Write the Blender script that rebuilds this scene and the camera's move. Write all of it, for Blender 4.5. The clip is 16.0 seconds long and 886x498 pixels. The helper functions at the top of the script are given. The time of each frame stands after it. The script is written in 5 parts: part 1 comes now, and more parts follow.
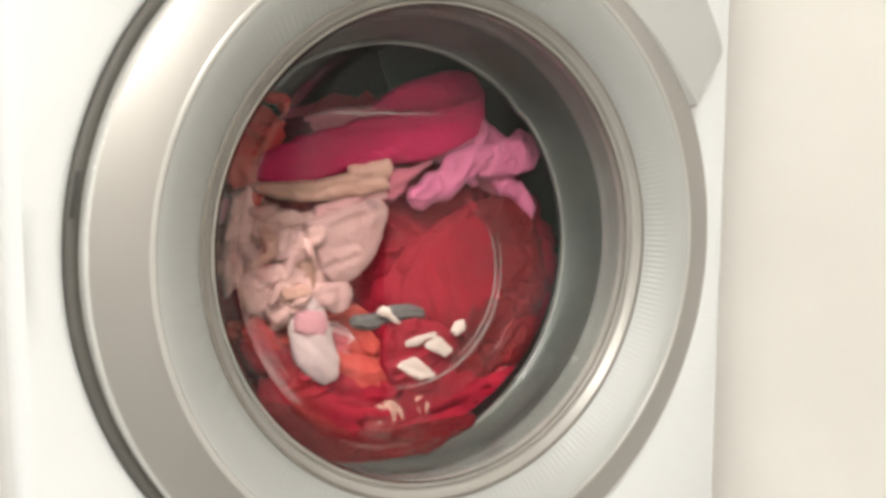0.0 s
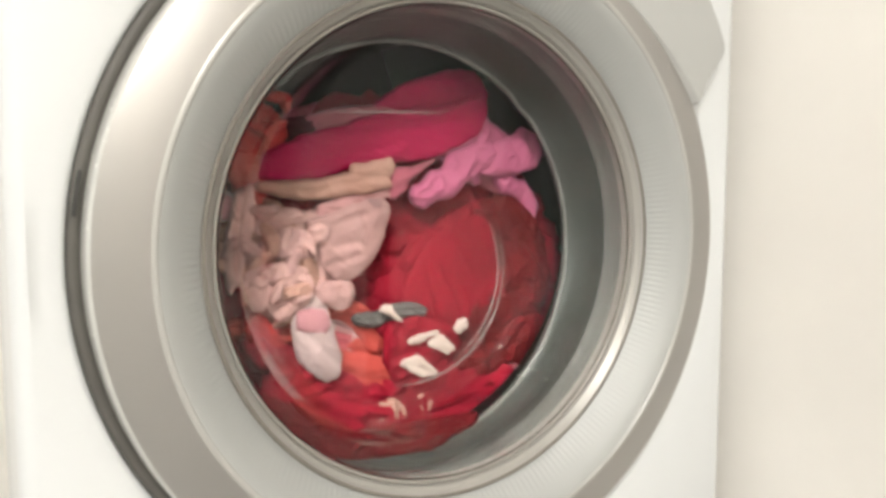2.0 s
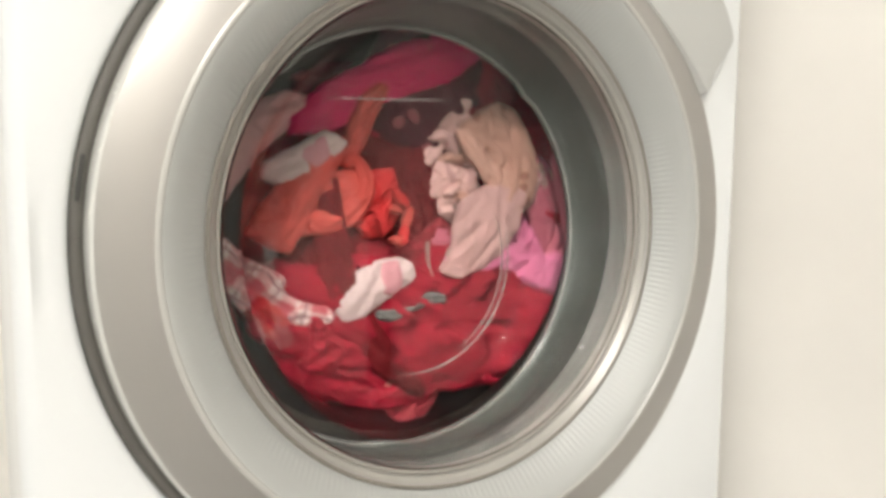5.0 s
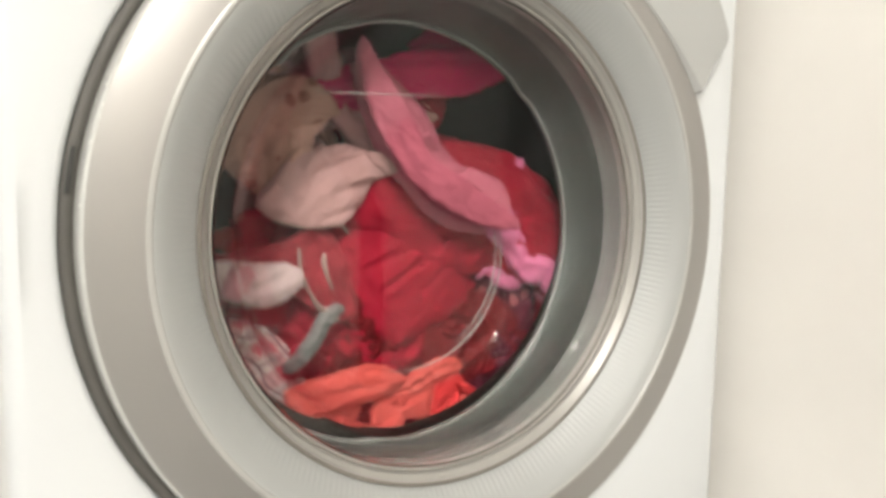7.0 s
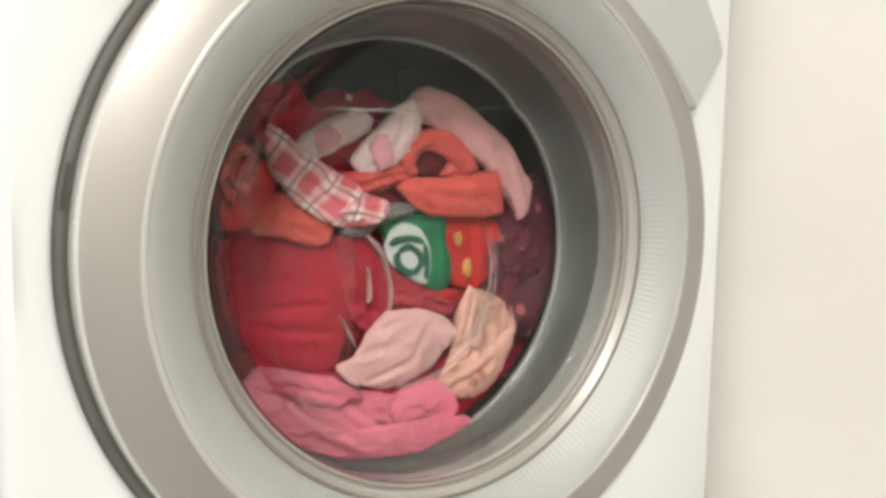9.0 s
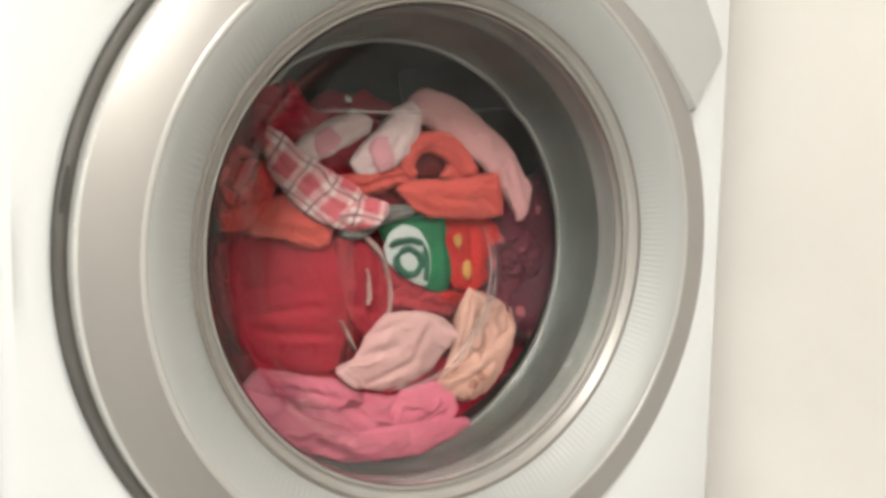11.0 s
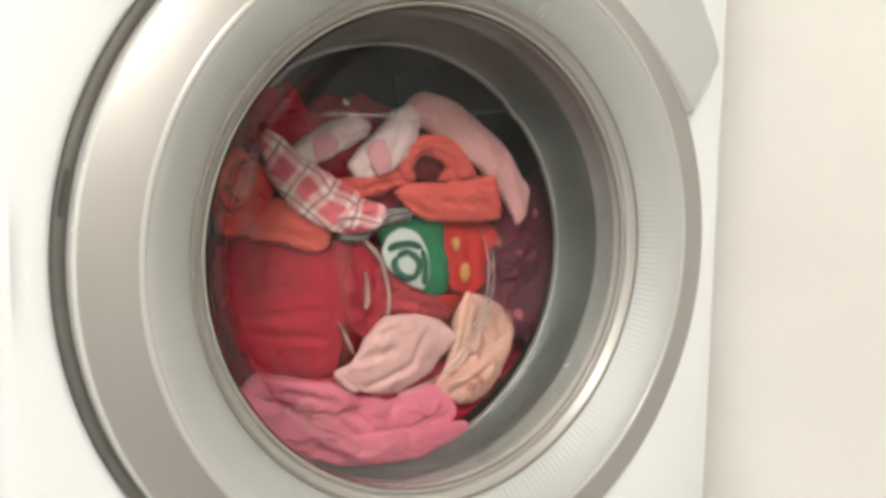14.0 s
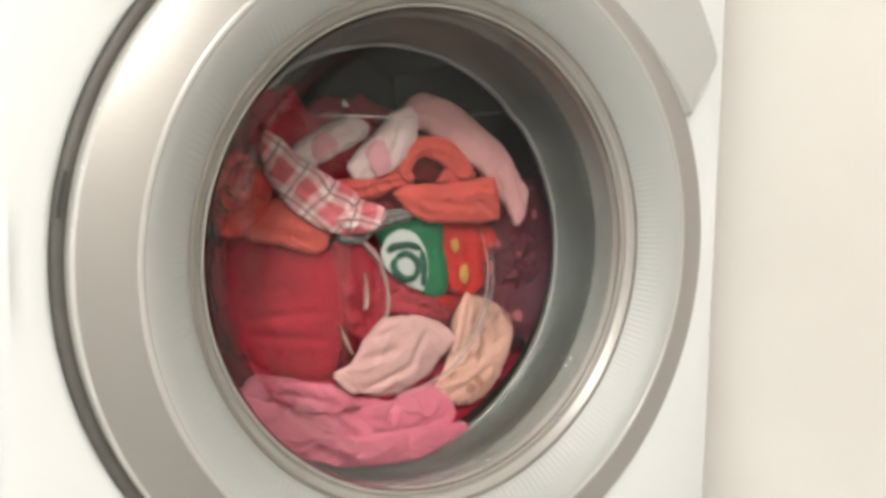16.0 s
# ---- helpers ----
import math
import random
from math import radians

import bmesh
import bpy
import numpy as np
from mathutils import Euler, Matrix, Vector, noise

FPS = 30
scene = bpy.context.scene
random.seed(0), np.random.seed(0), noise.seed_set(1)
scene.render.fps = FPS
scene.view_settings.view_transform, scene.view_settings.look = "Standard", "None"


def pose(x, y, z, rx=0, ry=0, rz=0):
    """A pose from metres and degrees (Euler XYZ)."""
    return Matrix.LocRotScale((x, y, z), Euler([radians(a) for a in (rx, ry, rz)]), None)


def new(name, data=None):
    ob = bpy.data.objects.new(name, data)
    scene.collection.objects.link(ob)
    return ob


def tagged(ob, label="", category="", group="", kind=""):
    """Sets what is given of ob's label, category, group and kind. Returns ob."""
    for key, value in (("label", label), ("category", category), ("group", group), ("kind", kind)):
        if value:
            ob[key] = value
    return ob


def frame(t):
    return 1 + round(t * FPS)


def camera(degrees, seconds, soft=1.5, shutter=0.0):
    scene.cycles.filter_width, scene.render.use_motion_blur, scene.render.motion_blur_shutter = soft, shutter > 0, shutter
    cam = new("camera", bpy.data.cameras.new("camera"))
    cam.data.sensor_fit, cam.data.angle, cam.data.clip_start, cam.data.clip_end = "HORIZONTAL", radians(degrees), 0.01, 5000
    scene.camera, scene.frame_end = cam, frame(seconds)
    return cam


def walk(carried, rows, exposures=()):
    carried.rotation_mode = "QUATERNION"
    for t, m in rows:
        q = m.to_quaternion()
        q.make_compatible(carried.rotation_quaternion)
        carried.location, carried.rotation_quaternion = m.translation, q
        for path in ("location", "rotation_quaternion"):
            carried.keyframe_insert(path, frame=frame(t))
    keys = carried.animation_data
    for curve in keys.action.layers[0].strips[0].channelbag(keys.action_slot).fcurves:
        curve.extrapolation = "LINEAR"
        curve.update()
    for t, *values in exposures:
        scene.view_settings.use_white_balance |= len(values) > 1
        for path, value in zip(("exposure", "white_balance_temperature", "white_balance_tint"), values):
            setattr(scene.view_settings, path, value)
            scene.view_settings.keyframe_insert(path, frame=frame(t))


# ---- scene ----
Z0 = 0.47  # height of the porthole's centre above the floor

# ---- camera ----
cam = camera(60.3, 16.0, soft=3.8, shutter=0.3)
PATH = [
    (0, -0.3105, -0.4741, 0.0530, 84.75, -0.16, -31.64),
    (1, -0.3091, -0.4759, 0.0517, 84.88, -0.07, -31.40),
    (2, -0.3061, -0.4796, 0.0514, 84.76, -0.00, -30.92),
    (2.5, -0.3066, -0.4786, 0.0519, 84.58, -0.10, -30.92),
    (3, -0.3053, -0.4780, 0.0524, 84.17, -0.20, -30.65),
    (3.5, -0.3061, -0.4785, 0.0504, 84.22, -0.28, -30.49),
    (4, -0.3066, -0.4776, 0.0503, 84.21, -0.24, -30.49),
    (6.5, -0.3088, -0.4690, 0.0481, 83.86, -1.09, -31.68),
    (7, -0.3078, -0.4698, 0.0486, 83.87, -1.07, -31.57),
    (7.5, -0.3104, -0.4664, 0.0499, 83.84, -1.10, -31.98),
    (8, -0.3108, -0.4653, 0.0513, 84.36, -1.10, -32.28),
    (8.5, -0.3049, -0.4749, 0.0483, 84.96, -0.94, -31.41),
    (9, -0.3074, -0.4703, 0.0518, 84.73, -1.13, -31.85),
    (11.5, -0.3074, -0.4697, 0.0529, 84.83, -1.05, -31.90),
    (12.5, -0.3076, -0.4691, 0.0525, 84.93, -0.97, -31.97),
    (13, -0.3092, -0.4677, 0.0538, 84.85, -1.01, -32.21),
    (14, -0.3096, -0.4676, 0.0529, 85.01, -0.99, -32.30),
    (15, -0.3095, -0.4678, 0.0524, 85.18, -0.84, -32.29),
    (16, -0.3090, -0.4687, 0.0517, 85.21, -0.89, -32.29),
]
walk(cam, [(t, pose(x, y, Z0 + z, rx, ry, rz)) for t, x, y, z, rx, ry, rz in PATH])

# ---- light ----
world = bpy.data.worlds.new("room_dark")
world.use_nodes = True
scene.world = world
world.node_tree.nodes["Background"].inputs["Color"].default_value = (1.0, 0.97, 0.92, 1)
world.node_tree.nodes["Background"].inputs["Strength"].default_value = 0.05
scene.view_settings.exposure = 0.0


def area_lamp(name, m, size, watts, colour):
    data = bpy.data.lights.new(name, "AREA")
    data.shape, data.size, data.energy, data.color = "DISK", size, watts, colour
    ob = new(name, data)
    ob.matrix_world = m
    return ob


LAMP = (-1.28, -1.90, 2.36)
area_lamp("ceiling_light", pose(LAMP[0], LAMP[1], LAMP[2] - 0.075), 0.42, 77, (1.0, 0.966, 0.92))


# ---- materials ----
def material(name, colour, rough=0.5, metal=0.0, vary=0.08, scale=6.0, fine=180.0, bump=0.1, coat=0.0, spec=0.5, sheen=0.0):
    m = bpy.data.materials.new(name)
    m.use_nodes = True
    n, l = m.node_tree.nodes, m.node_tree.links
    b = n["Principled BSDF"]
    tc = n.new("ShaderNodeTexCoord")
    n1, n2 = n.new("ShaderNodeTexNoise"), n.new("ShaderNodeTexNoise")
    n1.inputs["Scale"].default_value, n1.inputs["Detail"].default_value = scale, 5
    n2.inputs["Scale"].default_value, n2.inputs["Detail"].default_value = fine, 3
    l.new(tc.outputs["Object"], n1.inputs["Vector"])
    l.new(tc.outputs["Object"], n2.inputs["Vector"])
    ramp = n.new("ShaderNodeMapRange")
    ramp.inputs["From Min"].default_value, ramp.inputs["From Max"].default_value = 0.3, 0.7
    ramp.inputs["To Min"].default_value, ramp.inputs["To Max"].default_value = 1 - vary, 1 + vary
    l.new(n1.outputs["Fac"], ramp.inputs["Value"])
    mul = n.new("ShaderNodeVectorMath")
    mul.operation = "SCALE"
    mul.inputs[0].default_value = colour
    l.new(ramp.outputs["Result"], mul.inputs["Scale"])
    l.new(mul.outputs["Vector"], b.inputs["Base Color"])
    rr = n.new("ShaderNodeMapRange")
    rr.inputs["To Min"].default_value, rr.inputs["To Max"].default_value = max(rough - 0.06, 0.02), min(rough + 0.06, 1)
    l.new(n2.outputs["Fac"], rr.inputs["Value"])
    l.new(rr.outputs["Result"], b.inputs["Roughness"])
    bp = n.new("ShaderNodeBump")
    bp.inputs["Strength"].default_value, bp.inputs["Distance"].default_value = bump, 0.0008
    l.new(n2.outputs["Fac"], bp.inputs["Height"])
    l.new(bp.outputs["Normal"], b.inputs["Normal"])
    b.inputs["Metallic"].default_value = metal
    b.inputs["Coat Weight"].default_value = coat
    b.inputs["Specular IOR Level"].default_value = spec
    b.inputs["Sheen Weight"].default_value = sheen
    return m


def fract_band(n, l, value, freq, width, shift=0.0):
    """1 inside a band that repeats freq times a metre and is that part of the period wide."""
    a = n.new("ShaderNodeMath")
    a.operation = "MULTIPLY_ADD"
    a.inputs[1].default_value, a.inputs[2].default_value = freq, shift + 50.0
    l.new(value, a.inputs[0])
    f = n.new("ShaderNodeMath")
    f.operation = "FRACT"
    l.new(a.outputs[0], f.inputs[0])
    c = n.new("ShaderNodeMath")
    c.operation = "LESS_THAN"
    c.inputs[1].default_value = width
    l.new(f.outputs[0], c.inputs[0])
    return c.outputs[0]


def cloth(name, colour, other=None, pattern="", freq=25.0, width=0.5, line=None, crease_=0.2, vary=0.14, spec=0.15, scale=14.0):
    """Wet cotton: weave relief, worn colour, and a woven or printed pattern in the cloth's own coordinates."""
    m = material(name, colour, 0.72, 0, vary, scale, 420.0, 0.5, 0, spec, 0.0)
    n, l = m.node_tree.nodes, m.node_tree.links
    b = n["Principled BSDF"]
    weave = n["Bump"]
    tc = n["Texture Coordinate"]
    crease = n.new("ShaderNodeTexNoise")
    crease.noise_type = "RIDGED_MULTIFRACTAL"
    crease.inputs["Scale"].default_value, crease.inputs["Detail"].default_value, crease.inputs["Distortion"].default_value = 20, 3, 0.6
    l.new(tc.outputs["Object"], crease.inputs["Vector"])
    cb = n.new("ShaderNodeBump")
    cb.inputs["Strength"].default_value, cb.inputs["Distance"].default_value = crease_, 0.004
    l.new(crease.outputs["Fac"], cb.inputs["Height"])
    l.new(cb.outputs["Normal"], weave.inputs["Normal"])
    base = b.inputs["Base Color"].links[0].from_socket
    if pattern:
        uv = n.new("ShaderNodeUVMap")
        sep = n.new("ShaderNodeSeparateXYZ")
        l.new(uv.outputs["UV"], sep.inputs[0])

        def mix(fac, first, colour):
            x = n.new("ShaderNodeMix")
            x.data_type = "RGBA"
            l.new(fac, x.inputs["Factor"])
            l.new(first, x.inputs["A"])
            x.inputs["B"].default_value = (*colour, 1)
            return x.outputs["Result"]

        def both(a, c, op):
            x = n.new("ShaderNodeMath")
            x.operation = op
            l.new(a, x.inputs[0])
            l.new(c, x.inputs[1])
            return x.outputs[0]

        if pattern == "stripe":
            base = mix(fract_band(n, l, sep.outputs[0], freq, width), base, other)
        if pattern == "check":
            u, v = fract_band(n, l, sep.outputs[0], freq, width), fract_band(n, l, sep.outputs[1], freq, width)
            soft = tuple(0.5 * (p + q) for p, q in zip(colour, other))
            base = mix(both(u, v, "MAXIMUM"), base, soft)
            base = mix(both(u, v, "MULTIPLY"), base, other)
            if line:
                u = fract_band(n, l, sep.outputs[0], freq, 0.07, -width / 2)
                v = fract_band(n, l, sep.outputs[1], freq, 0.07, -width / 2)
                base = mix(both(u, v, "MAXIMUM"), base, line)
        if pattern in ("speck", "floral"):
            vo = n.new("ShaderNodeTexVoronoi")
            vo.inputs["Scale"].default_value = freq
            l.new(uv.outputs["UV"], vo.inputs["Vector"])
            c = n.new("ShaderNodeMath")
            c.operation = "LESS_THAN"
            c.inputs[1].default_value = width
            l.new(vo.outputs["Distance"], c.inputs[0])
            base = mix(c.outputs[0], base, other)
        l.new(base, b.inputs["Base Color"])
    return m


M_PANEL = material("white_enamel", (0.69, 0.715, 0.725), 0.32, 0, 0.015, 3, 300, 0.02, 0.2)
M_FLANK = material("satin_silver_paint", (0.355, 0.345, 0.328), 0.38, 0.65, 0.03, 5, 400, 0.05, 0.1)
M_FACE = material("pale_silver_paint", (0.405, 0.418, 0.41), 0.50, 0.28, 0.03, 5, 400, 0.05)
M_PULL = material("pale_grey_plastic", (0.44, 0.45, 0.44), 0.45, 0.1, 0.03, 5, 400, 0.05)
M_LIP = material("polished_rim", (0.66, 0.66, 0.63), 0.25, 0.35, 0.03, 5, 300, 0.03, 0.3)
M_RIDGE = material("pale_ridge_paint", (0.43, 0.43, 0.41), 0.35, 0.2, 0.03, 5, 300, 0.03, 0.1)
M_SEAT = material("brushed_seat_ring", (0.36, 0.345, 0.315), 0.38, 0.35, 0.06, 9, 300, 0.05)
M_TRIM = material("grey_trim_plastic", (0.38, 0.37, 0.345), 0.38, 0.4, 0.06, 9, 300, 0.05)
# The dark of the gap round the door is put into this colour.
M_GAP_SHADE = material("gap_shade_colour", (0.10, 0.095, 0.085), 0.6, 0, 0.15, 20, 300, 0.1)
M_GROOVE_SHADE = material("brown_groove_shade", (0.17, 0.155, 0.135), 0.5, 0, 0.1, 20, 300, 0.1)
M_BLACK = material("black_hinge_plastic", (0.03, 0.03, 0.028), 0.5, 0, 0.1, 20, 300, 0.1)
M_RUBBER = material("wet_grey_rubber", (0.062, 0.067, 0.061), 0.30, 0, 0.12, 12, 250, 0.15)
# Paler copy of the rubber: light near the door's opening, put into colour.
M_RUBBER_LIT = material("lit_wet_rubber", (0.19, 0.20, 0.188), 0.25, 0, 0.12, 14, 250, 0.12, 0.3)
# Glossy, and paler than the seal: the lip's glint is partly colour.
M_WETLIP = material("wet_lip_with_glint", (0.20, 0.20, 0.19), 0.12, 0, 0.2, 30, 200, 0.2, 0.6)
# Steel darkened and browned: the drum's unlit inside is in the colour.
M_STEEL = material("darkened_drum_steel", (0.060, 0.052, 0.044), 0.35, 0.9, 0.1, 8, 300, 0.1)
M_WALL = material("cream_wall_paint", (0.91, 0.88, 0.827), 0.6, 0, 0.025, 7, 60, 0.25)
# Blue tint of the unseen left wall, standing in for cool light.
M_COOL_LIGHT = material("cool_light_wall_tint", (0.70, 0.745, 0.78), 0.6, 0, 0.025, 7, 60, 0.25)
M_CEIL = material("white_ceiling_paint", (0.8, 0.79, 0.76), 0.8, 0, 0.03, 4, 80, 0.2)
M_FLOOR = material("grey_floor", (0.33, 0.325, 0.31), 0.35, 0, 0.1, 5, 90, 0.1)
M_POST = material("dark_brown_wood", (0.06, 0.04, 0.03), 0.5, 0, 0.3, 12, 120, 0.3)

M_GLASS = bpy.data.materials.new("door_glass")
M_GLASS.use_nodes = True
g = M_GLASS.node_tree.nodes["Principled BSDF"]
g.inputs["Base Color"].default_value = (0.97, 0.98, 0.97, 1)
g.inputs["Transmission Weight"].default_value = 1.0
g.inputs["Roughness"].default_value = 0.02
g.inputs["IOR"].default_value = 1.26
# a thin film of condensed water on the glass, thicker in patches
gn, gl = M_GLASS.node_tree.nodes, M_GLASS.node_tree.links
mist, film, patch = gn.new("ShaderNodeMixShader"), gn.new("ShaderNodeBsdfDiffuse"), gn.new("ShaderNodeTexNoise")
film.inputs["Color"].default_value = (0.80, 0.79, 0.77, 1)
patch.inputs["Scale"].default_value, patch.inputs["Detail"].default_value = 9.0, 3
amount = gn.new("ShaderNodeMapRange")
amount.inputs["From Min"].default_value, amount.inputs["From Max"].default_value = 0.35, 0.65
amount.inputs["To Min"].default_value, amount.inputs["To Max"].default_value = 0.0003, 0.0016
gl.new(gn.new("ShaderNodeTexCoord").outputs["Object"], patch.inputs["Vector"])
gl.new(patch.outputs["Fac"], amount.inputs["Value"])
gl.new(amount.outputs["Result"], mist.inputs["Fac"])
gl.new(g.outputs["BSDF"], mist.inputs[1])
gl.new(film.outputs["BSDF"], mist.inputs[2])
gl.new(mist.outputs["Shader"], gn["Material Output"].inputs["Surface"])

# For pale rods that stand in for highlights on the glass.
M_GLINT = material("pale_glint_glass", (0.75, 0.72, 0.70), 0.25, 0, 0.1, 40, 300, 0.1)
M_GLINT.node_tree.nodes["Principled BSDF"].inputs["Transmission Weight"].default_value = 0.75
M_GLINT.node_tree.nodes["Principled BSDF"].inputs["IOR"].default_value = 1.2

M_GLOW = bpy.data.materials.new("lamp_diffuser")
M_GLOW.use_nodes = True
g = M_GLOW.node_tree.nodes["Principled BSDF"]
g.inputs["Base Color"].default_value = (0.9, 0.88, 0.84, 1)
g.inputs["Emission Color"].default_value = (1.0, 0.93, 0.82, 1)
g.inputs["Emission Strength"].default_value = 6.0

C_RED = cloth("red_cotton", (0.252, 0.0054, 0.0189), crease_=0.12)
C_DEEP = cloth("deep_red_cotton", (0.115, 0.003, 0.006), crease_=0.2, vary=0.22)
C_MAROON = cloth("maroon_print", (0.064, 0.0064, 0.0144), (0.24, 0.06, 0.07), "floral", 42, 0.24)
C_ORANGE = cloth("orange_cotton", (0.432, 0.0639, 0.0526))
C_ORANGERED = cloth("orange_red_cotton", (0.43, 0.026, 0.027))
C_PINK = cloth("hot_pink_cotton", (0.405, 0.104, 0.144))
C_LILAC = cloth("lilac_pink_cotton", (0.495, 0.127, 0.231))
C_MAGENTA = cloth("magenta_cotton", (0.44, 0.006, 0.075), crease_=0.2, vary=0.1)
C_CREAM = cloth("cream_cotton", (0.469, 0.266, 0.214))
C_PEACH = cloth("peach_lace", (0.366, 0.201, 0.156), (0.24, 0.11, 0.08), "speck", 58, 0.27)
C_PALE = cloth("pale_pink_speckled", (0.419, 0.244, 0.234), (0.30, 0.18, 0.18), "speck", 24, 0.13)
C_BLUSH = cloth("blush_pink_cotton", (0.458, 0.234, 0.234))
C_CHECK = cloth("pink_white_check", (0.44, 0.09, 0.11), (0.56, 0.42, 0.40), "check", 38, 0.46, (0.24, 0.12, 0.14))
C_GREEN = cloth("green_cotton", (0.00826, 0.11, 0.0447), vary=0.1)
C_DARKGREEN = cloth("dark_green_print", (0.0138, 0.0688, 0.0413), vary=0.08)
C_WHITE = cloth("white_print", (0.358, 0.372, 0.358), vary=0.05)
C_TEE = cloth("bright_red_cotton", (0.34, 0.011, 0.011), crease_=0.2, vary=0.1)
C_GOLD = cloth("yellow_print", (0.344, 0.179, 0.0482), vary=0.2)
C_DUSTY = cloth("dusty_red_jersey", (0.22, 0.018, 0.027), crease_=0.25)
C_STREAK = cloth("pale_highlight_streak", (0.29, 0.20, 0.175), vary=0.2)
C_SHELL = cloth("shell_pink_cotton", (0.541, 0.329, 0.306))
C_SOCK = cloth("off_white_cotton", (0.476, 0.36, 0.35))
C_FADED = cloth("faded_pink_dye", (0.45, 0.21, 0.235))
C_STRIPE = cloth("white_woven_stripe", (0.58, 0.47, 0.42), vary=0.1)
C_GREY = cloth("grey_cotton", (0.14, 0.13, 0.125), vary=0.25)


# ---- builders ----
def mesh_of(bm, mat, smooth=True):
    me = bpy.data.meshes.new("mesh")
    bmesh.ops.recalc_face_normals(bm, faces=bm.faces)
    bm.to_mesh(me)
    bm.free()
    me.materials.append(mat)
    for p in me.polygons:
        p.use_smooth = smooth
    return me


def part(name, bm, mat, parent, label="", smooth=True):
    ob = new(name, mesh_of(bm, mat, smooth))
    ob.parent = parent
    return tagged(ob, label)


def revolve(profile, segs=160, ribs=None, closed=False):
    """A ring about the door's axis from rows of radius, depth and drop; ribs: rows that are fluted, by their relief."""
    bm = bmesh.new()
    rings = []
    for k, row in enumerate(profile):
        r, y, drop = (*row, 0)[:3]
        ring = []
        for i in range(segs):
            a = 2 * math.pi * i / segs
            dy = 0.0
            if ribs and k in ribs:
                dy = ribs[k] * (1 if i % 4 < 2 else 0)
            ring.append(bm.verts.new((r * math.cos(a), y + dy, r * math.sin(a) + drop)))
        rings.append(ring)
    pairs = list(zip(rings, rings[1:])) + ([(rings[-1], rings[0])] if closed else [])
    for a, b in pairs:
        for i in range(segs):
            j = (i + 1) % segs
            bm.faces.new((a[i], a[j], b[j], b[i]))
    return bm


def box(x0, x1, y0, y1, z0, z1, bevel=0.0, segs=3):
    bm = bmesh.new()
    bmesh.ops.create_cube(bm, size=1)
    for v in bm.verts:
        v.co = Vector(((x0 + x1) / 2 + v.co.x * (x1 - x0), (y0 + y1) / 2 + v.co.y * (y1 - y0), (z0 + z1) / 2 + v.co.z * (z1 - z0)))
    if bevel:
        bmesh.ops.bevel(bm, geom=list(bm.edges), offset=bevel, segments=segs, profile=0.5, affect="EDGES")
    return bm


def structure(name, bm, mat, label, category):
    return tagged(new(name, mesh_of(bm, mat, False)), label, category, kind="structure")


# ---- the room ----
XR, XL, YB, YF, HT = 0.328, -2.9, 0.66, -2.3, 2.42
structure("wall_right", box(XR, XR + 0.12, YF, YB, 0, HT), M_WALL, "cream painted plaster wall beside the washing machine", "wall")
structure("wall_left", box(XL - 0.12, XL, YF, YB, 0, HT), M_COOL_LIGHT, "unseen wall across the room, tinted pale blue to give cool light", "wall")
structure("wall_back", box(XL - 0.12, XR + 0.12, YB, YB + 0.12, 0, HT), M_WALL, "cream painted plaster wall behind the washing machine", "wall")
structure("wall_front", box(XL - 0.12, XR + 0.12, YF - 0.12, YF, 0, HT), M_WALL, "cream painted plaster wall opposite the machine", "wall")
structure("floor", box(XL - 0.12, XR + 0.12, YF - 0.12, YB + 0.12, -0.1, 0), M_FLOOR, "plain grey bathroom floor", "floor")
structure("ceiling", box(XL - 0.12, XR + 0.12, YF - 0.12, YB + 0.12, HT, HT + 0.1), M_CEIL, "plain white painted ceiling", "ceiling")

structure("door_frame", box(XR - 0.02, XR - 0.001, -0.68, -0.60, 0, 2.05, 0.004), M_POST, "dark brown wooden door frame on the wall", "door frame")

lamp = tagged(new("ceiling_lamp"), "round white ceiling lamp fixed under the ceiling", "lamp")
lamp.location = (LAMP[0], LAMP[1], HT)
bm = revolve([(0.001, 0), (0.2, 0), (0.2, -0.03), (0.18, -0.035), (0.001, -0.035)], 48)
bmesh.ops.rotate(bm, verts=bm.verts, cent=(0, 0, 0), matrix=Matrix.Rotation(radians(90), 3, "X"))
part("base", bm, M_LIP, lamp)
bm = revolve([(0.175, -0.036), (0.172, -0.06), (0.15, -0.075), (0.001, -0.082)], 48)
bmesh.ops.rotate(bm, verts=bm.verts, cent=(0, 0, 0), matrix=Matrix.Rotation(radians(90), 3, "X"))
part("diffuser", bm, M_GLOW, lamp, "glowing opal diffuser").visible_shadow = False

# ---- the washing machine ----
machine = tagged(new("washing_machine"), "white front-loading washing machine with silver porthole door, running", "washing machine")
machine.location = (0, 0, Z0)
HW, TOP, BOT, R3 = 0.298, 0.38, -Z0, 0.2690


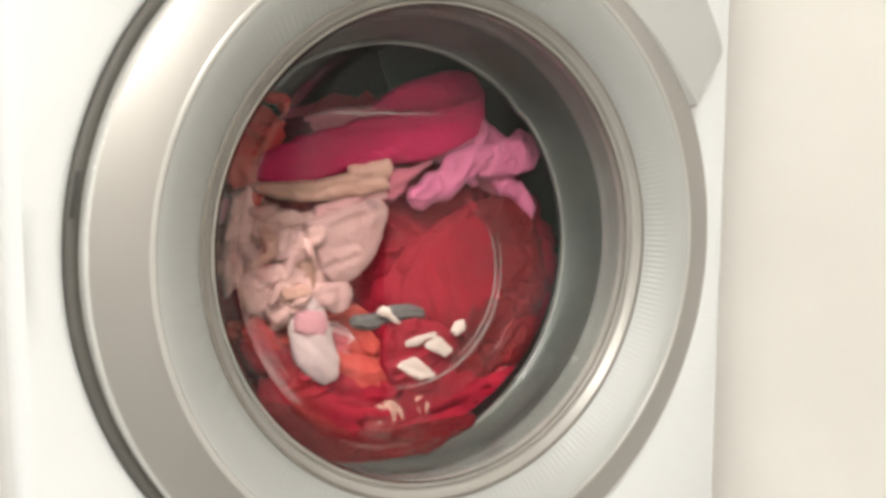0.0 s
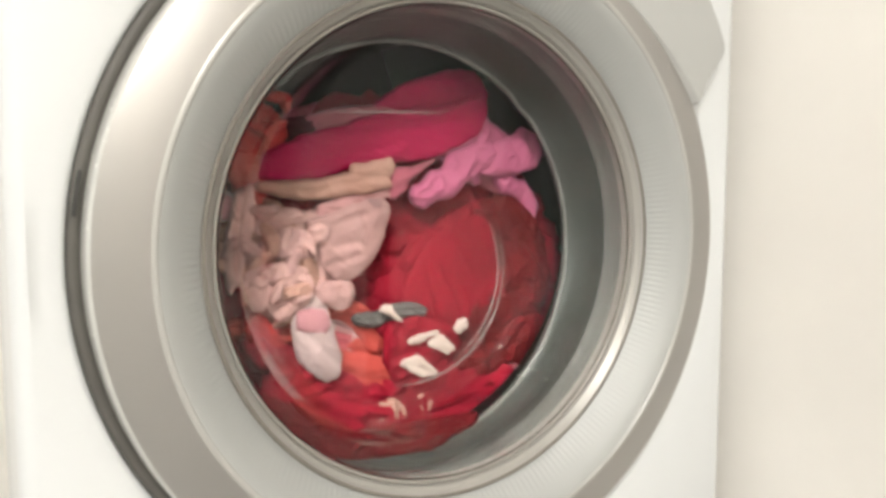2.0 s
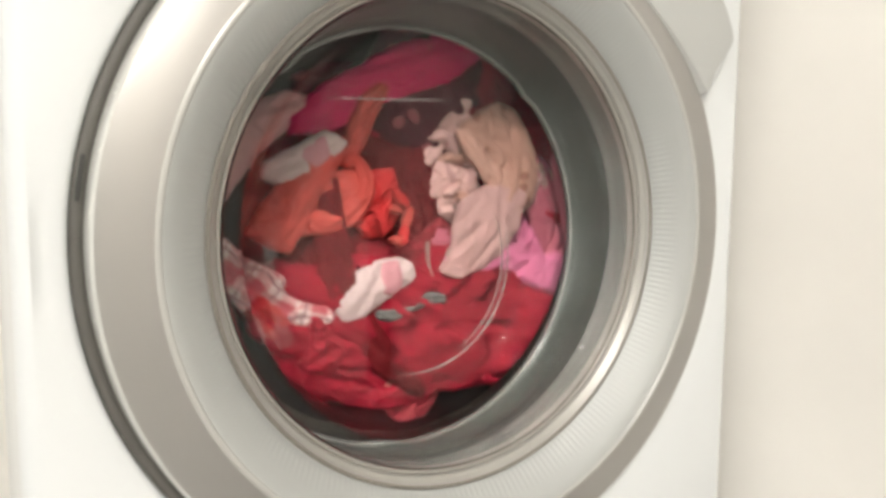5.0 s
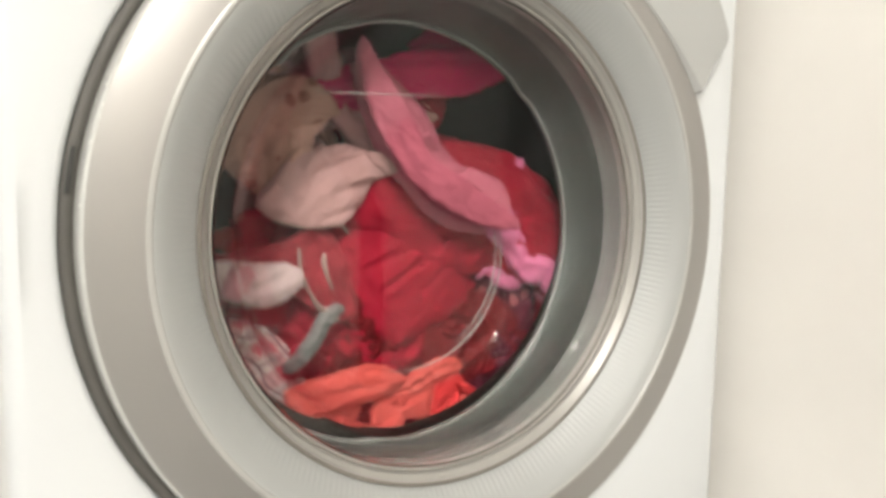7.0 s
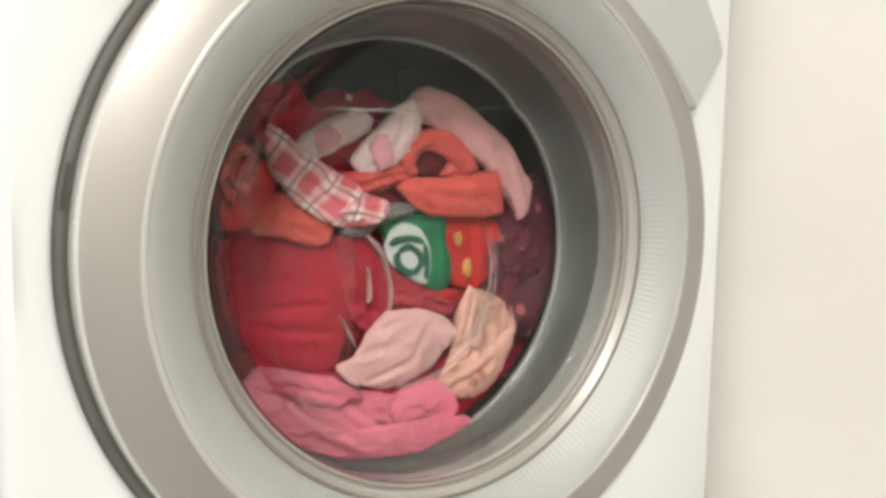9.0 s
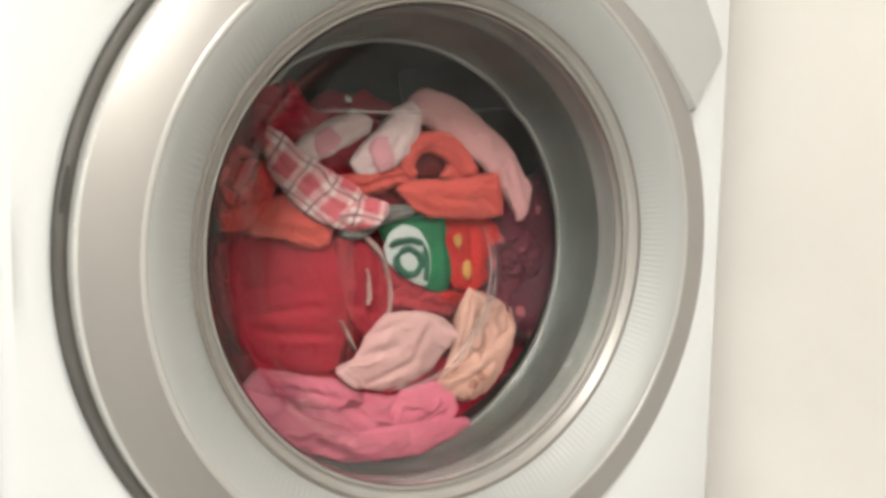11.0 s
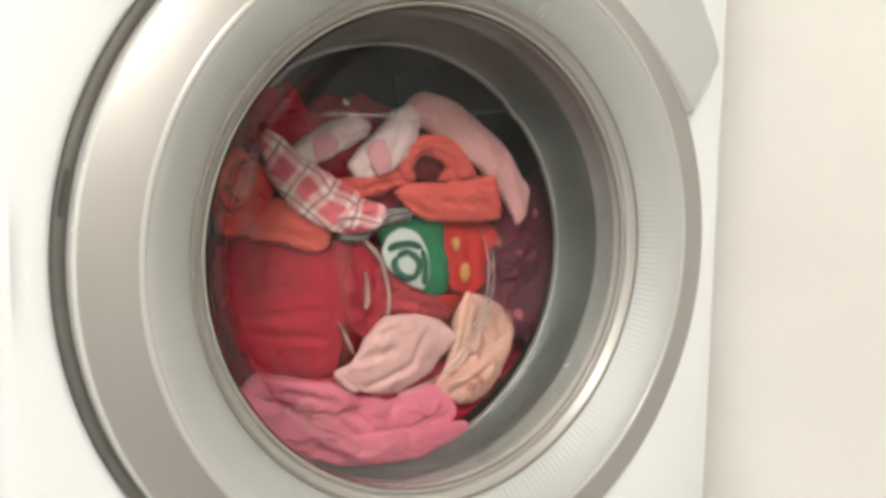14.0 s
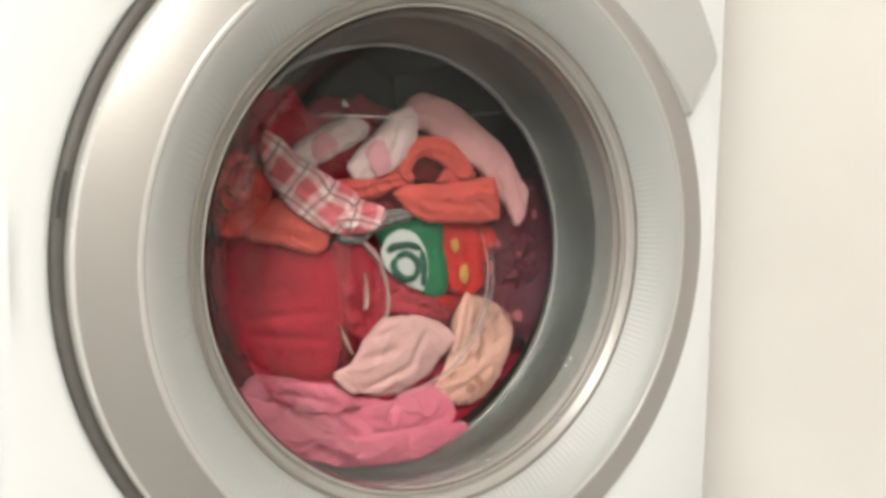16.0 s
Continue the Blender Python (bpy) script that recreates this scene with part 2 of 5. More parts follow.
def front_panel():
    """The front sheet: a round opening in a shallow dish, an outline with rounded sides that turn back."""
    bm = bmesh.new()
    segs = 192
    rows = []

    def edge(a, hw, up, down):
        c, s = math.cos(a), math.sin(a)
        k = min(hw / abs(c) if abs(c) > 1e-6 else 9, (up if s > 0 else down) / abs(s) if abs(s) > 1e-6 else 9)
        return k * c, k * s

    spec = [(0.0, 0.030), (0.0, 0.004), (0.004, 0.0024), (0.012, 0.0012), (0.02, 0.0004), (0.027, 0)]
    for grow, y in spec:
        ring = []
        for i in range(segs):
            a = 2 * math.pi * i / segs
            ex, ez = edge(a, HW - 0.010, TOP - 0.01, -BOT - 0.02)
            lim = math.hypot(ex, ez)
            r = min(R3 + grow, lim - 0.0005 * (1 - grow / 0.03))
            ring.append(bm.verts.new((r * math.cos(a), y, r * math.sin(a))))
        rows.append(ring)
    for inset, y in ((0.010, 0.0), (0.006, 0.0012), (0.0025, 0.0042), (0.0006, 0.008), (0.0, 0.014), (0.0, 0.03)):
        ring = []
        for i in range(segs):
            a = 2 * math.pi * i / segs
            ex, ez = edge(a, HW - inset, TOP - inset, -BOT - 0.01 - inset)
            ring.append(bm.verts.new((ex, y, ez)))
        rows.append(ring)
    for a, b in zip(rows, rows[1:]):
        for i in range(segs):
            j = (i + 1) % segs
            bm.faces.new((a[i], a[j], b[j], b[i]))
    return bm


part("front_panel", front_panel(), M_PANEL, machine, "glossy white enamelled front panel")
part("cabinet_side", box(-HW, -HW + 0.012, 0.031, 0.59, BOT + 0.02, TOP - 0.001, 0.003), M_PANEL, machine)
part("cabinet_side", box(HW - 0.012, HW, 0.031, 0.59, BOT + 0.02, TOP - 0.001, 0.003), M_PANEL, machine)
part("cabinet_back", box(-HW + 0.013, HW - 0.013, 0.575, 0.589, BOT + 0.02, TOP - 0.002), M_PANEL, machine)
part("worktop", box(-HW, HW, -0.004, 0.595, TOP + 0.001, TOP + 0.025, 0.006), M_PANEL, machine)
part("plinth", box(-HW + 0.01, HW - 0.01, 0.032, 0.57, BOT, BOT + 0.02, 0.003), M_PANEL, machine)

part("door_gap", revolve([(0.2688, 0.028), (0.2682, 0.0030), (0.2610, 0.0026), (0.2600, 0.028)], 192), M_GAP_SHADE, machine, "shallow gap round the door, its shade put into the colour")

door = part("door", revolve([(0.2612, 0.026), (0.2612, 0.0060), (0.2606, -0.0010), (0.2597, -0.0062), (0.2588, -0.0092), (0.2580, -0.0106), (0.2570, -0.0113)], 192), M_LIP, machine, "round silver porthole door, closed")
part("outer_ring", revolve([(0.2570, -0.0113), (0.2555, -0.0119), (0.2530, -0.0127), (0.2480, -0.0142), (0.2400, -0.0164), (0.2320, -0.0183), (0.2262, -0.0194)], 192), M_FLANK, door, "satin silver outer ring of the door")
part("ridge", revolve([(0.2262, -0.0194), (0.2252, -0.0201), (0.2237, -0.0203), (0.2224, -0.0197), (0.2219, -0.0188)], 192), M_RIDGE, door, "pale polished ridge")
seg = 270 * 4
part("inner_ring", revolve([(0.2219, -0.0188), (0.2200, -0.0184), (0.2140, -0.0142), (0.2095, -0.0108), (0.2085, -0.0100), (0.1990, -0.0020), (0.1930, 0.0040), (0.1922, 0.0050), (0.1905, 0.0062)],
     seg, {5: -0.0006, 6: -0.0007}), M_FACE, door, "pale silver inner ring with fine fluting")
part("glass_trim", revolve([(0.1905, 0.0058), (0.1900, 0.0040), (0.1888, 0.0046), (0.1880, 0.0075), (0.1862, 0.0085), (0.1848, 0.0100), (0.1836, 0.0130), (0.1834, 0.02)], 192), M_TRIM, door, "dark grey trim round the glass")
# A raised brown ring; the groove's shade is only its colour.
part("groove_shade_ring", revolve([(0.1926, 0.0046), (0.1918, 0.0034), (0.1902, 0.0032), (0.1893, 0.0042)], 192), M_GROOVE_SHADE, door, "raised brown ring in place of the groove's shade between trim and ring")
part("glass_seat", revolve([(0.1834, 0.0135), (0.1826, 0.0120), (0.1812, 0.0125), (0.1806, 0.0150), (0.1806, 0.022)], 192), M_SEAT, door, "thin brushed seat ring")

OUT = [(0.1800, 0.0150, 0), (0.1770, 0.0172, 0), (0.1720, 0.0200, 0), (0.1675, 0.0226, -0.0003), (0.1645, 0.0256, -0.0008), (0.1620, 0.0310, -0.0015), (0.1570, 0.0400, -0.004), (0.1500, 0.0500, -0.009),
       (0.1380, 0.0645, -0.016), (0.1260, 0.0770, -0.023), (0.1180, 0.0846, -0.0265), (0.1140, 0.0866, -0.028), (0.1100, 0.0868, -0.0285), (0.0700, 0.0864, -0.0295), (0.0300, 0.0862, -0.030)]


def smooth_profile(rows, n):
    """n rows along a profile, rounded between its corners."""
    p = np.array(rows)
    s = np.concatenate([[0], np.cumsum(np.hypot(np.diff(p[:, 0]), np.diff(p[:, 1])))])
    u = np.linspace(0, s[-1], n)
    q = np.stack([np.interp(u, s, p[:, k]) for k in range(3)], 1)
    for _ in range(6):
        q[1:-1] = 0.25 * q[:-2] + 0.5 * q[1:-1] + 0.25 * q[2:]
    return [tuple(float(x) for x in row) for row in q]


OUT = smooth_profile(OUT, 110)
SEGS = 224
bm = revolve([(r, y - 0.0018, d) for r, y, d in OUT[::-1]] + OUT, SEGS)
bm.verts.ensure_lookup_table()
bm.faces.new(list(bm.verts)[:SEGS])
bm.faces.new(list(bm.verts)[-SEGS:])
for k, v in enumerate(bm.verts):
    # the upper half of the bowl leans forward, so that the washing falls back into the drum
    inner = 0.0018 if k < SEGS * len(OUT) else 0.0
    y = v.co.y + inner
    lean = max(0.086 - 0.42 * (v.co.z - 0.040), 0.020)
    h = max(0.016 - abs(y - lean), 0) / 0.016
    y2 = min(y, lean) - h * h * 0.004
    v.co.y = y + (y2 - y) * min(max((y - 0.018) / 0.012, 0), 1) - inner
bowl = part("glass_bowl", bm, M_GLASS, door, "clear wet glass bowl of the door")
bowl.visible_shadow = False
bm = bmesh.new()
rows = []
for k in range(21):
    u = k / 20
    r = 0.0006 * math.sin(math.pi * min(max(u, 0.02), 0.98)) ** 0.5
    rows.append([bm.verts.new((-0.094 + 0.112 * u, 0.0555 + r * math.cos(q * math.pi / 4), 0.101 + 0.004 * u + r * math.sin(q * math.pi / 4))) for q in range(8)])
for p, q in zip(rows, rows[1:]):
    for k in range(8):
        bm.faces.new((p[k], p[(k + 1) % 8], q[(k + 1) % 8], q[k]))
part("glint_line", bm, M_GLINT, bowl, "fine pale rod in place of a bright line on the glass").visible_shadow = False


def nose_glint(a0, a1, r, y):
    """A thin pale rod, put in for the glint along the edge of the bowl's flat end."""
    bm = bmesh.new()
    rows = []
    for k in range(49):
        u = k / 48
        a = radians(a0 + (a1 - a0) * u)
        t = 0.0011 * math.sin(math.pi * min(max(u, 0.01), 0.99)) ** 0.6
        rows.append([bm.verts.new(((r + t * math.cos(q * math.pi / 3)) * math.cos(a), y + t * math.sin(q * math.pi / 3), (r + t * math.cos(q * math.pi / 3)) * math.sin(a) - 0.028)) for q in range(6)])
    for p, q in zip(rows, rows[1:]):
        for k in range(6):
            bm.faces.new((p[k], p[(k + 1) % 6], q[(k + 1) % 6], q[k]))
    return bm


part("glint_arc", nose_glint(-100, 20, 0.0960, 0.0850), M_GLINT, bowl, "fine pale rod in place of a glint on the glass").visible_shadow = False
part("glint_arc", nose_glint(-62, 28, 0.0905, 0.0855), M_GLINT, bowl).visible_shadow = False


def grip():
    """The pull at the door's upper edge: a flat lug that tapers out of the ring."""
    bm = bmesh.new()
    ring = [(0.2545 - 0.020 * math.sin(radians((a - 27) * 2.5)), radians(a)) for a in range(27, 64, 3)]
    inner = [(r * math.cos(a), r * math.sin(a)) for r, a in ring][::-1]
    brow = [((r + 0.007) * math.cos(a), (r + 0.007) * math.sin(a)) for r, a in ring][::-1]
    tip = [(0.2321, 0.1163), (0.2355, 0.1255), (0.2440, 0.1370), (0.2545, 0.1495), (0.2630, 0.1580), (0.2664, 0.1650), (0.2655, 0.1725),
           (0.2560, 0.1870), (0.2402, 0.2110), (0.2230, 0.2350), (0.2090, 0.2480), (0.1900, 0.2540), (0.1600, 0.2480)]
    low = [bm.verts.new((x, -0.0105, z)) for x, z in inner]
    crest = [bm.verts.new((x, -0.0160, z)) for x, z in brow]
    for i in range(len(low) - 1):
        bm.faces.new((low[i], low[i + 1], crest[i + 1], crest[i]))
    outer = [bm.verts.new((x, -0.0150, z)) for x, z in tip]
    front = crest + outer
    back = [bm.verts.new((v.co.x, -0.0005, v.co.z)) for v in front]
    bm.faces.new(front)
    bm.faces.new(back[::-1])
    for i in range(len(crest) - 1, len(front)):
        j = (i + 1) % len(front)
        bm.faces.new((front[j], front[i], back[i], back[j]))
    bm.edges.ensure_lookup_table()
    es = [e for e in bm.edges if all(v in outer for v in e.verts) and not any(v in back for v in e.verts)]
    bmesh.ops.bevel(bm, geom=es, offset=0.003, segments=3, profile=0.5, affect="EDGES")
    bmesh.ops.triangulate(bm, faces=[f for f in bm.faces if len(f.verts) > 4])
    return bm


part("handle", grip(), M_PULL, door, "pale silver door pull", False)


def hinge():
    """A slim black cover that lies in the gap along the ring's side."""
    bm = bmesh.new()
    rows = []
    for i in range(9):
        a = radians(167.7 + i * 0.72)
        rows.append([bm.verts.new((r * math.cos(a), y, r * math.sin(a))) for r, y in ((0.2664, 0.006), (0.2664, 0.0014), (0.2640, 0.0010), (0.2640, 0.006))])
    for a, b in zip(rows, rows[1:]):
        for k in range(4):
            bm.faces.new((a[k], a[(k + 1) % 4], b[(k + 1) % 4], b[k]))
    bm.faces.new(rows[0])
    bm.faces.new(rows[-1][::-1])
    return bm


part("hinge_cover", hinge(), M_BLACK, machine, "slim black hinge cover", False)

SEAL = [(0.1990, 0.019, 0), (0.1835, 0.0205, 0), (0.1812, 0.023, 0), (0.1818, 0.030, 0), (0.1836, 0.038, -0.001), (0.1830, 0.044, -0.002), (0.1812, 0.048, -0.004), (0.1812, 0.054, -0.006),
        (0.1800, 0.062, -0.008), (0.1768, 0.072, -0.009), (0.1735, 0.0790, -0.0095), (0.1718, 0.0800, -0.0095), (0.1708, 0.0820, -0.0095), (0.1716, 0.0845, -0.0095), (0.1770, 0.0870, -0.008),
        (0.1900, 0.0900, -0.004), (0.2050, 0.0930, 0)]
bm = revolve(SEAL, 160)
for v in bm.verts:
    # the lip leans over and carries two small moulded ears
    lean = min(max((v.co.y - 0.036) / 0.044, 0), 1)
    v.co.x -= 0.0075 * lean
    a = math.degrees(math.atan2(v.co.z, v.co.x))
    if v.co.y > 0.07:
        for ear in (47, 132):
            v.co *= 1 - 0.022 * math.exp(-((a - ear) / 3.0) ** 2) if v.co.y < 0.086 else 1
seal = part("door_seal", bm, M_RUBBER, machine, "grey wet rubber door seal")
part("seal_lit_band", revolve([(0.1832, 0.0200), (0.1808, 0.0212), (0.1804, 0.0232), (0.1810, 0.0300, -0.0002), (0.1824, 0.0360, -0.0010), (0.1822, 0.0410, -0.0016), (0.1812, 0.0440, -0.0024), (0.1826, 0.0452, -0.0024)], 160), M_RUBBER_LIT, seal, "outer part of the wet seal, paler in colour for the light there")
bm = revolve([(0.1722 + 0.0016 * math.cos(k * math.pi / 4), 0.0795 + 0.0016 * math.sin(k * math.pi / 4), -0.0095) for k in range(8)], 160, closed=True)
for v in bm.verts:
    v.co.x -= 0.0075
    a = math.degrees(math.atan2(v.co.z, v.co.x))
    v.co *= 1 - 0.022 * (math.exp(-((a - 47) / 3.0) ** 2) + math.exp(-((a - 132) / 3.0) ** 2))
part("seal_lip", bm, M_WETLIP, seal, "wet glossy lip of the seal, its glint partly put into the colour")


def drum_shell():
    bm = revolve([(0.176, 0.098), (0.200, 0.096), (0.232, 0.104), (0.246, 0.118), (0.248, 0.135), (0.248, 0.40), (0.240, 0.415), (0.12, 0.425), (0.001, 0.418)], 96)
    return bm


drum = part("drum", drum_shell(), M_STEEL, machine, "perforated steel drum, the shade inside it put into the colour")


def baffle(a):
    bm = bmesh.new()
    c, s = math.cos(a), math.sin(a)
    rows = []
    for y in (0.13, 0.16, 0.36, 0.40):
        k = 1.0 if 0.15 < y < 0.37 else 0.35
        ring = []
        for u, h in ((-0.035, 0), (-0.018, 0.030 * k), (0, 0.045 * k), (0.018, 0.030 * k), (0.035, 0)):
            r = 0.2455 - h
            ring.append(bm.verts.new((r * c - u * s, y, r * s + u * c)))
        rows.append(ring)
    for p, q in zip(rows, rows[1:]):
        for k in range(4):
            bm.faces.new((p[k], p[k + 1], q[k + 1], q[k]))
    return bm


for k in range(3):
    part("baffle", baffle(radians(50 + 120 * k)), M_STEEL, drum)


def hole_rows():
    """Dimples of the drum's sheet, each a small dark dish."""
    bm = bmesh.new()
    for j in range(9):
        for i in range(60):
            a = 2 * math.pi * (i + 0.5 * (j % 2)) / 60
            y, r = 0.145 + 0.03 * j, 0.2474
            vs = []
            for k in range(6):
                b = 2 * math.pi * k / 6
                aa = a + 0.0022 * math.cos(b) / r
                vs.append(bm.verts.new((r * math.cos(aa), y + 0.0022 * math.sin(b), r * math.sin(aa))))
            bm.faces.new(vs)
    return bm


tagged(part("perforation", hole_rows(), M_BLACK, drum, "", False), kind="stuff")


# ---- laundry ----
def pad(dx, dz, rx, rz, turn, dy=0.0, thick=0.02, wr=0.006, folds=70.0, fa=20.0, lobe=0.12, seed=0, power=2.0, bend=0.0, rings=22, segs=80, cross_=0.45):
    """A crumpled fold of cloth: an uneven rounded outline, a puffed front with ridged wrinkles and a flatter back.
    turn: clockwise degrees; fa: the way the wrinkles run; bend: how much the long axis curves."""
    bm = bmesh.new()
    uv = bm.loops.layers.uv.new("UVMap")
    flat = {}
    ct, st = math.cos(radians(turn)), math.sin(radians(turn))
    cf, sf = math.cos(radians(fa)), math.sin(radians(fa))
    off = Vector((seed * 3.17, seed * 1.31, seed * 0.77))

    def place(rho, a, front):
        c, s = math.cos(a), math.sin(a)
        k = (abs(c) ** power + abs(s) ** power) ** (-1 / power)
        o = k * (1 + lobe * (noise.noise(Vector((2.1 * c, 2.1 * s, 0)) + off) + 0.6 * noise.noise(Vector((5 * c, 5 * s, 3)) + off) + 0.35 * noise.noise(Vector((11 * c, 11 * s, 5)) + off)))
        lx, lz = rho * o * rx * c, rho * o * rz * s
        p = Vector((lx * 34, 0, lz * 34)) + off
        w1, w2 = noise.noise(p), noise.noise(p * 2.3 + Vector((7, 3, 1)))
        run = (lx * cf + lz * sf) * folds + 2.2 * w1 + 0.8 * w2
        ridge = 1 - abs(math.sin(run)) ** 0.7
        run2 = (lx * sf - lz * cf) * folds * 0.55 + 1.7 * w2
        cross = 1 - abs(math.sin(run2)) ** 0.8
        rim = max(0.0, 1 - rho ** 5)
        h = 0.75 * thick * rim ** 0.5
        fade = min(1.0, 1.6 * rim ** 0.5)
        if front:
            fine = 1 - abs(math.sin((lx * cf + lz * sf) * folds * 2.3 + 3.1 * w2 + 1.3 * w1)) ** 0.8
            y = -h - fade * wr * (1.25 * ridge * (0.65 + 0.5 * w1) + cross_ * cross + 0.4 * fine * (0.6 + w2) + 0.5 * w2 - 0.3)
        else:
            y = 0.35 * h
        lx += 0.10 * rx * fade * w2
        lz += 0.10 * rz * fade * w1 + bend * (lx / rx) ** 2 * rz
        return lx, y + dy, lz

    def vert(rho, a, front):
        lx, y, lz = place(rho, a, front)
        v = bm.verts.new((dx + lx * ct + lz * st, y, dz - lx * st + lz * ct))
        flat[v] = (lx, lz)
        return v

    def skin(front, rim):
        n = rings if front else 6
        rows = [rim]
        for k in range(1, n):
            rho = (1 - k / n) if not front else math.sin((1 - k / n) * math.pi / 2)
            rows.append([vert(rho, 2 * math.pi * i / segs, front) for i in range(segs)])
        for p, q in zip(rows, rows[1:]):
            for i in range(segs):
                j = (i + 1) % segs
                bm.faces.new((p[i], p[j], q[j], q[i]))
        mid = vert(0.0, 0.0, front)
        for i in range(segs):
            bm.faces.new((rows[-1][i], rows[-1][(i + 1) % segs], mid))

    rim = [vert(1.0, 2 * math.pi * i / segs, True) for i in range(segs)]
    skin(True, rim)
    skin(False, rim)
    for f in bm.faces:
        for lp in f.loops:
            x, z = flat[lp.vert]
            q = Vector((x * 45, z * 45, seed))
            lp[uv].uv = (x + 0.007 * noise.noise(q), z + 0.007 * noise.noise(q + Vector((9, 4, 2))))
    return bm


def spline(points, n, closed):
    """n points along a smooth line through the given ones."""
    m, out = len(points), []
    for k in range(n):
        u = k / n * m if closed else k / (n - 1) * (m - 1)
        i = min(int(u), m - 1 if closed else m - 2)
        f = u - i
        p = [points[(i + j) % m] if closed else points[min(max(i + j, 0), m - 1)] for j in (-1, 0, 1, 2)]
        # a slack line: corners stay visible, as they do in folded cloth
        out.append([0.55 * (b + (c - b) * f) + 0.225 * (2 * b + (c - a) * f + (2 * a - 5 * b + 4 * c - d) * f * f + (3 * b - a - 3 * c + d) * f ** 3) for a, b, c, d in zip(*p)])
    return out


def relief(x, z, off, wr, folds, fa, creases):
    """How far cloth stands out at a place: soft waves, fine wrinkles along fa, and grooves along the creases (x, z, x, z, depth)."""
    c, s = math.cos(radians(fa)), math.sin(radians(fa))
    p = Vector((x * 30, 0, z * 30)) + off
    w1, w2 = noise.noise(p), noise.noise(p * 2.4 + Vector((5, 2, 8)))
    across = -x * s + z * c
    wave = math.sin(across * folds + 2.4 * w1)
    fine = 1 - abs(math.sin(across * folds * 1.9 + 2.8 * w2 + w1)) ** 0.6
    along = x * c + z * s
    sharp = (1 - abs(noise.noise(Vector((along * 24 + w1, across * 40 + w2, 1.5)) + off))) ** 4
    small = (1 - abs(noise.noise(Vector((along * 60 + w2, across * 80 + w1, 4.5)) + off))) ** 3
    h = wr * (0.25 * wave + 0.25 * fine * (0.5 + w1) + 1.9 * w1 + 0.7 * w2 + 1.5 * sharp + 0.9 * small - 0.6)
    for x0, z0, x1, z1, depth in creases:
        ex, ez = x1 - x0, z1 - z0
        u = ((x - x0) * ex + (z - z0) * ez) / (ex * ex + ez * ez)
        v = min(max(u, 0), 1)
        d = math.hypot(x - x0 - v * ex, z - z0 - v * ez)
        w = 0.0026 + 0.5 * depth
        h += 1.1 * depth * (0.6 * math.exp(-((d - 2.2 * w) / (1.3 * w)) ** 2) - math.exp(-(d / w) ** 2)) * (0.35 + 0.65 * math.sin(math.pi * min(max(0.08 + 0.84 * v, 0), 1)))
    return h


def skin_of(rows, flat, closed_rows, tip, uva):
    """Faces over rows of points of cloth, with the cloth's own flat coordinates as its UV map."""
    bm = bmesh.new()
    uv = bm.loops.layers.uv.new("UVMap")
    c, s = math.cos(radians(uva)), math.sin(radians(uva))
    vs = [[bm.verts.new(p) for p in row] for row in rows]
    at = {v: q for vr, fr in zip(vs, flat) for v, q in zip(vr, fr)}
    for a, b in zip(vs, vs[1:]):
        n = len(a)
        for i in range(n if closed_rows else n - 1):
            bm.faces.new((a[i], a[(i + 1) % n], b[(i + 1) % n], b[i]))
    if tip:
        bm.faces.new(vs[0])
        bm.faces.new(vs[-1][::-1])
    for f in bm.faces:
        for lp in f.loops:
            x, z = at[lp.vert]
            q = Vector((x * 40, z * 40, 2.0))
            x, z = x + 0.005 * noise.noise(q), z + 0.005 * noise.noise(q + Vector((7, 3, 5)))
            lp[uv].uv = (x * c + z * s, z * c - x * s)
    return bm


def sheet(ob, name, mat, line, label="", dy=0.0, thick=0.008, wr=0.0012, folds=110.0, fa=0.0, creases=(), seed=0, ragged=0.0012, uva=0.0, rings=34, segs=128):
    """A flap of cloth with the outline that the line of (x, z) places rounds, its edge turned under."""
    off = Vector((seed * 2.71, seed * 1.13, seed * 0.59))
    rim = []
    for x, z in spline(line, segs, True):
        q = Vector((x * 90, z * 90, 0)) + off
        q2 = q * 3.1
        rim.append((x + ragged * (1.4 * noise.noise(q) + 0.7 * noise.noise(q2)), z + ragged * (1.4 * noise.noise(q + Vector((3, 8, 1))) + 0.7 * noise.noise(q2 + Vector((6, 1, 4))))))
    cx, cz = sum(p[0] for p in rim) / segs, sum(p[1] for p in rim) / segs
    rows, flat = [], []
    for k in range(rings):
        rho = max(math.sin(k / (rings - 1) * math.pi / 2), 0.012)
        # a thin turned edge, then a slow rise
        edge = 0.38 * max(0.0, 1 - rho ** 30) ** 0.5 + 0.62 * max(0.0, 1 - rho ** 2.6) ** 0.8
        pts = [(cx + rho * (x - cx), cz + rho * (z - cz)) for x, z in rim]
        rows.append([(x, dy - thick * edge - relief(x, z, off, wr, folds, fa, creases) * min(1, 1.9 * edge), z) for x, z in pts])
        flat.append(pts)
    for rho in (0.93, 0.6, 0.02):
        pts = [(cx + rho * (x - cx), cz + rho * (z - cz)) for x, z in rim]
        rows.append([(x, dy + 0.003 * (1 - rho), z) for x, z in pts])
        flat.append(pts)
    return part(name, skin_of(rows, flat, True, True, uva), mat, ob, label)


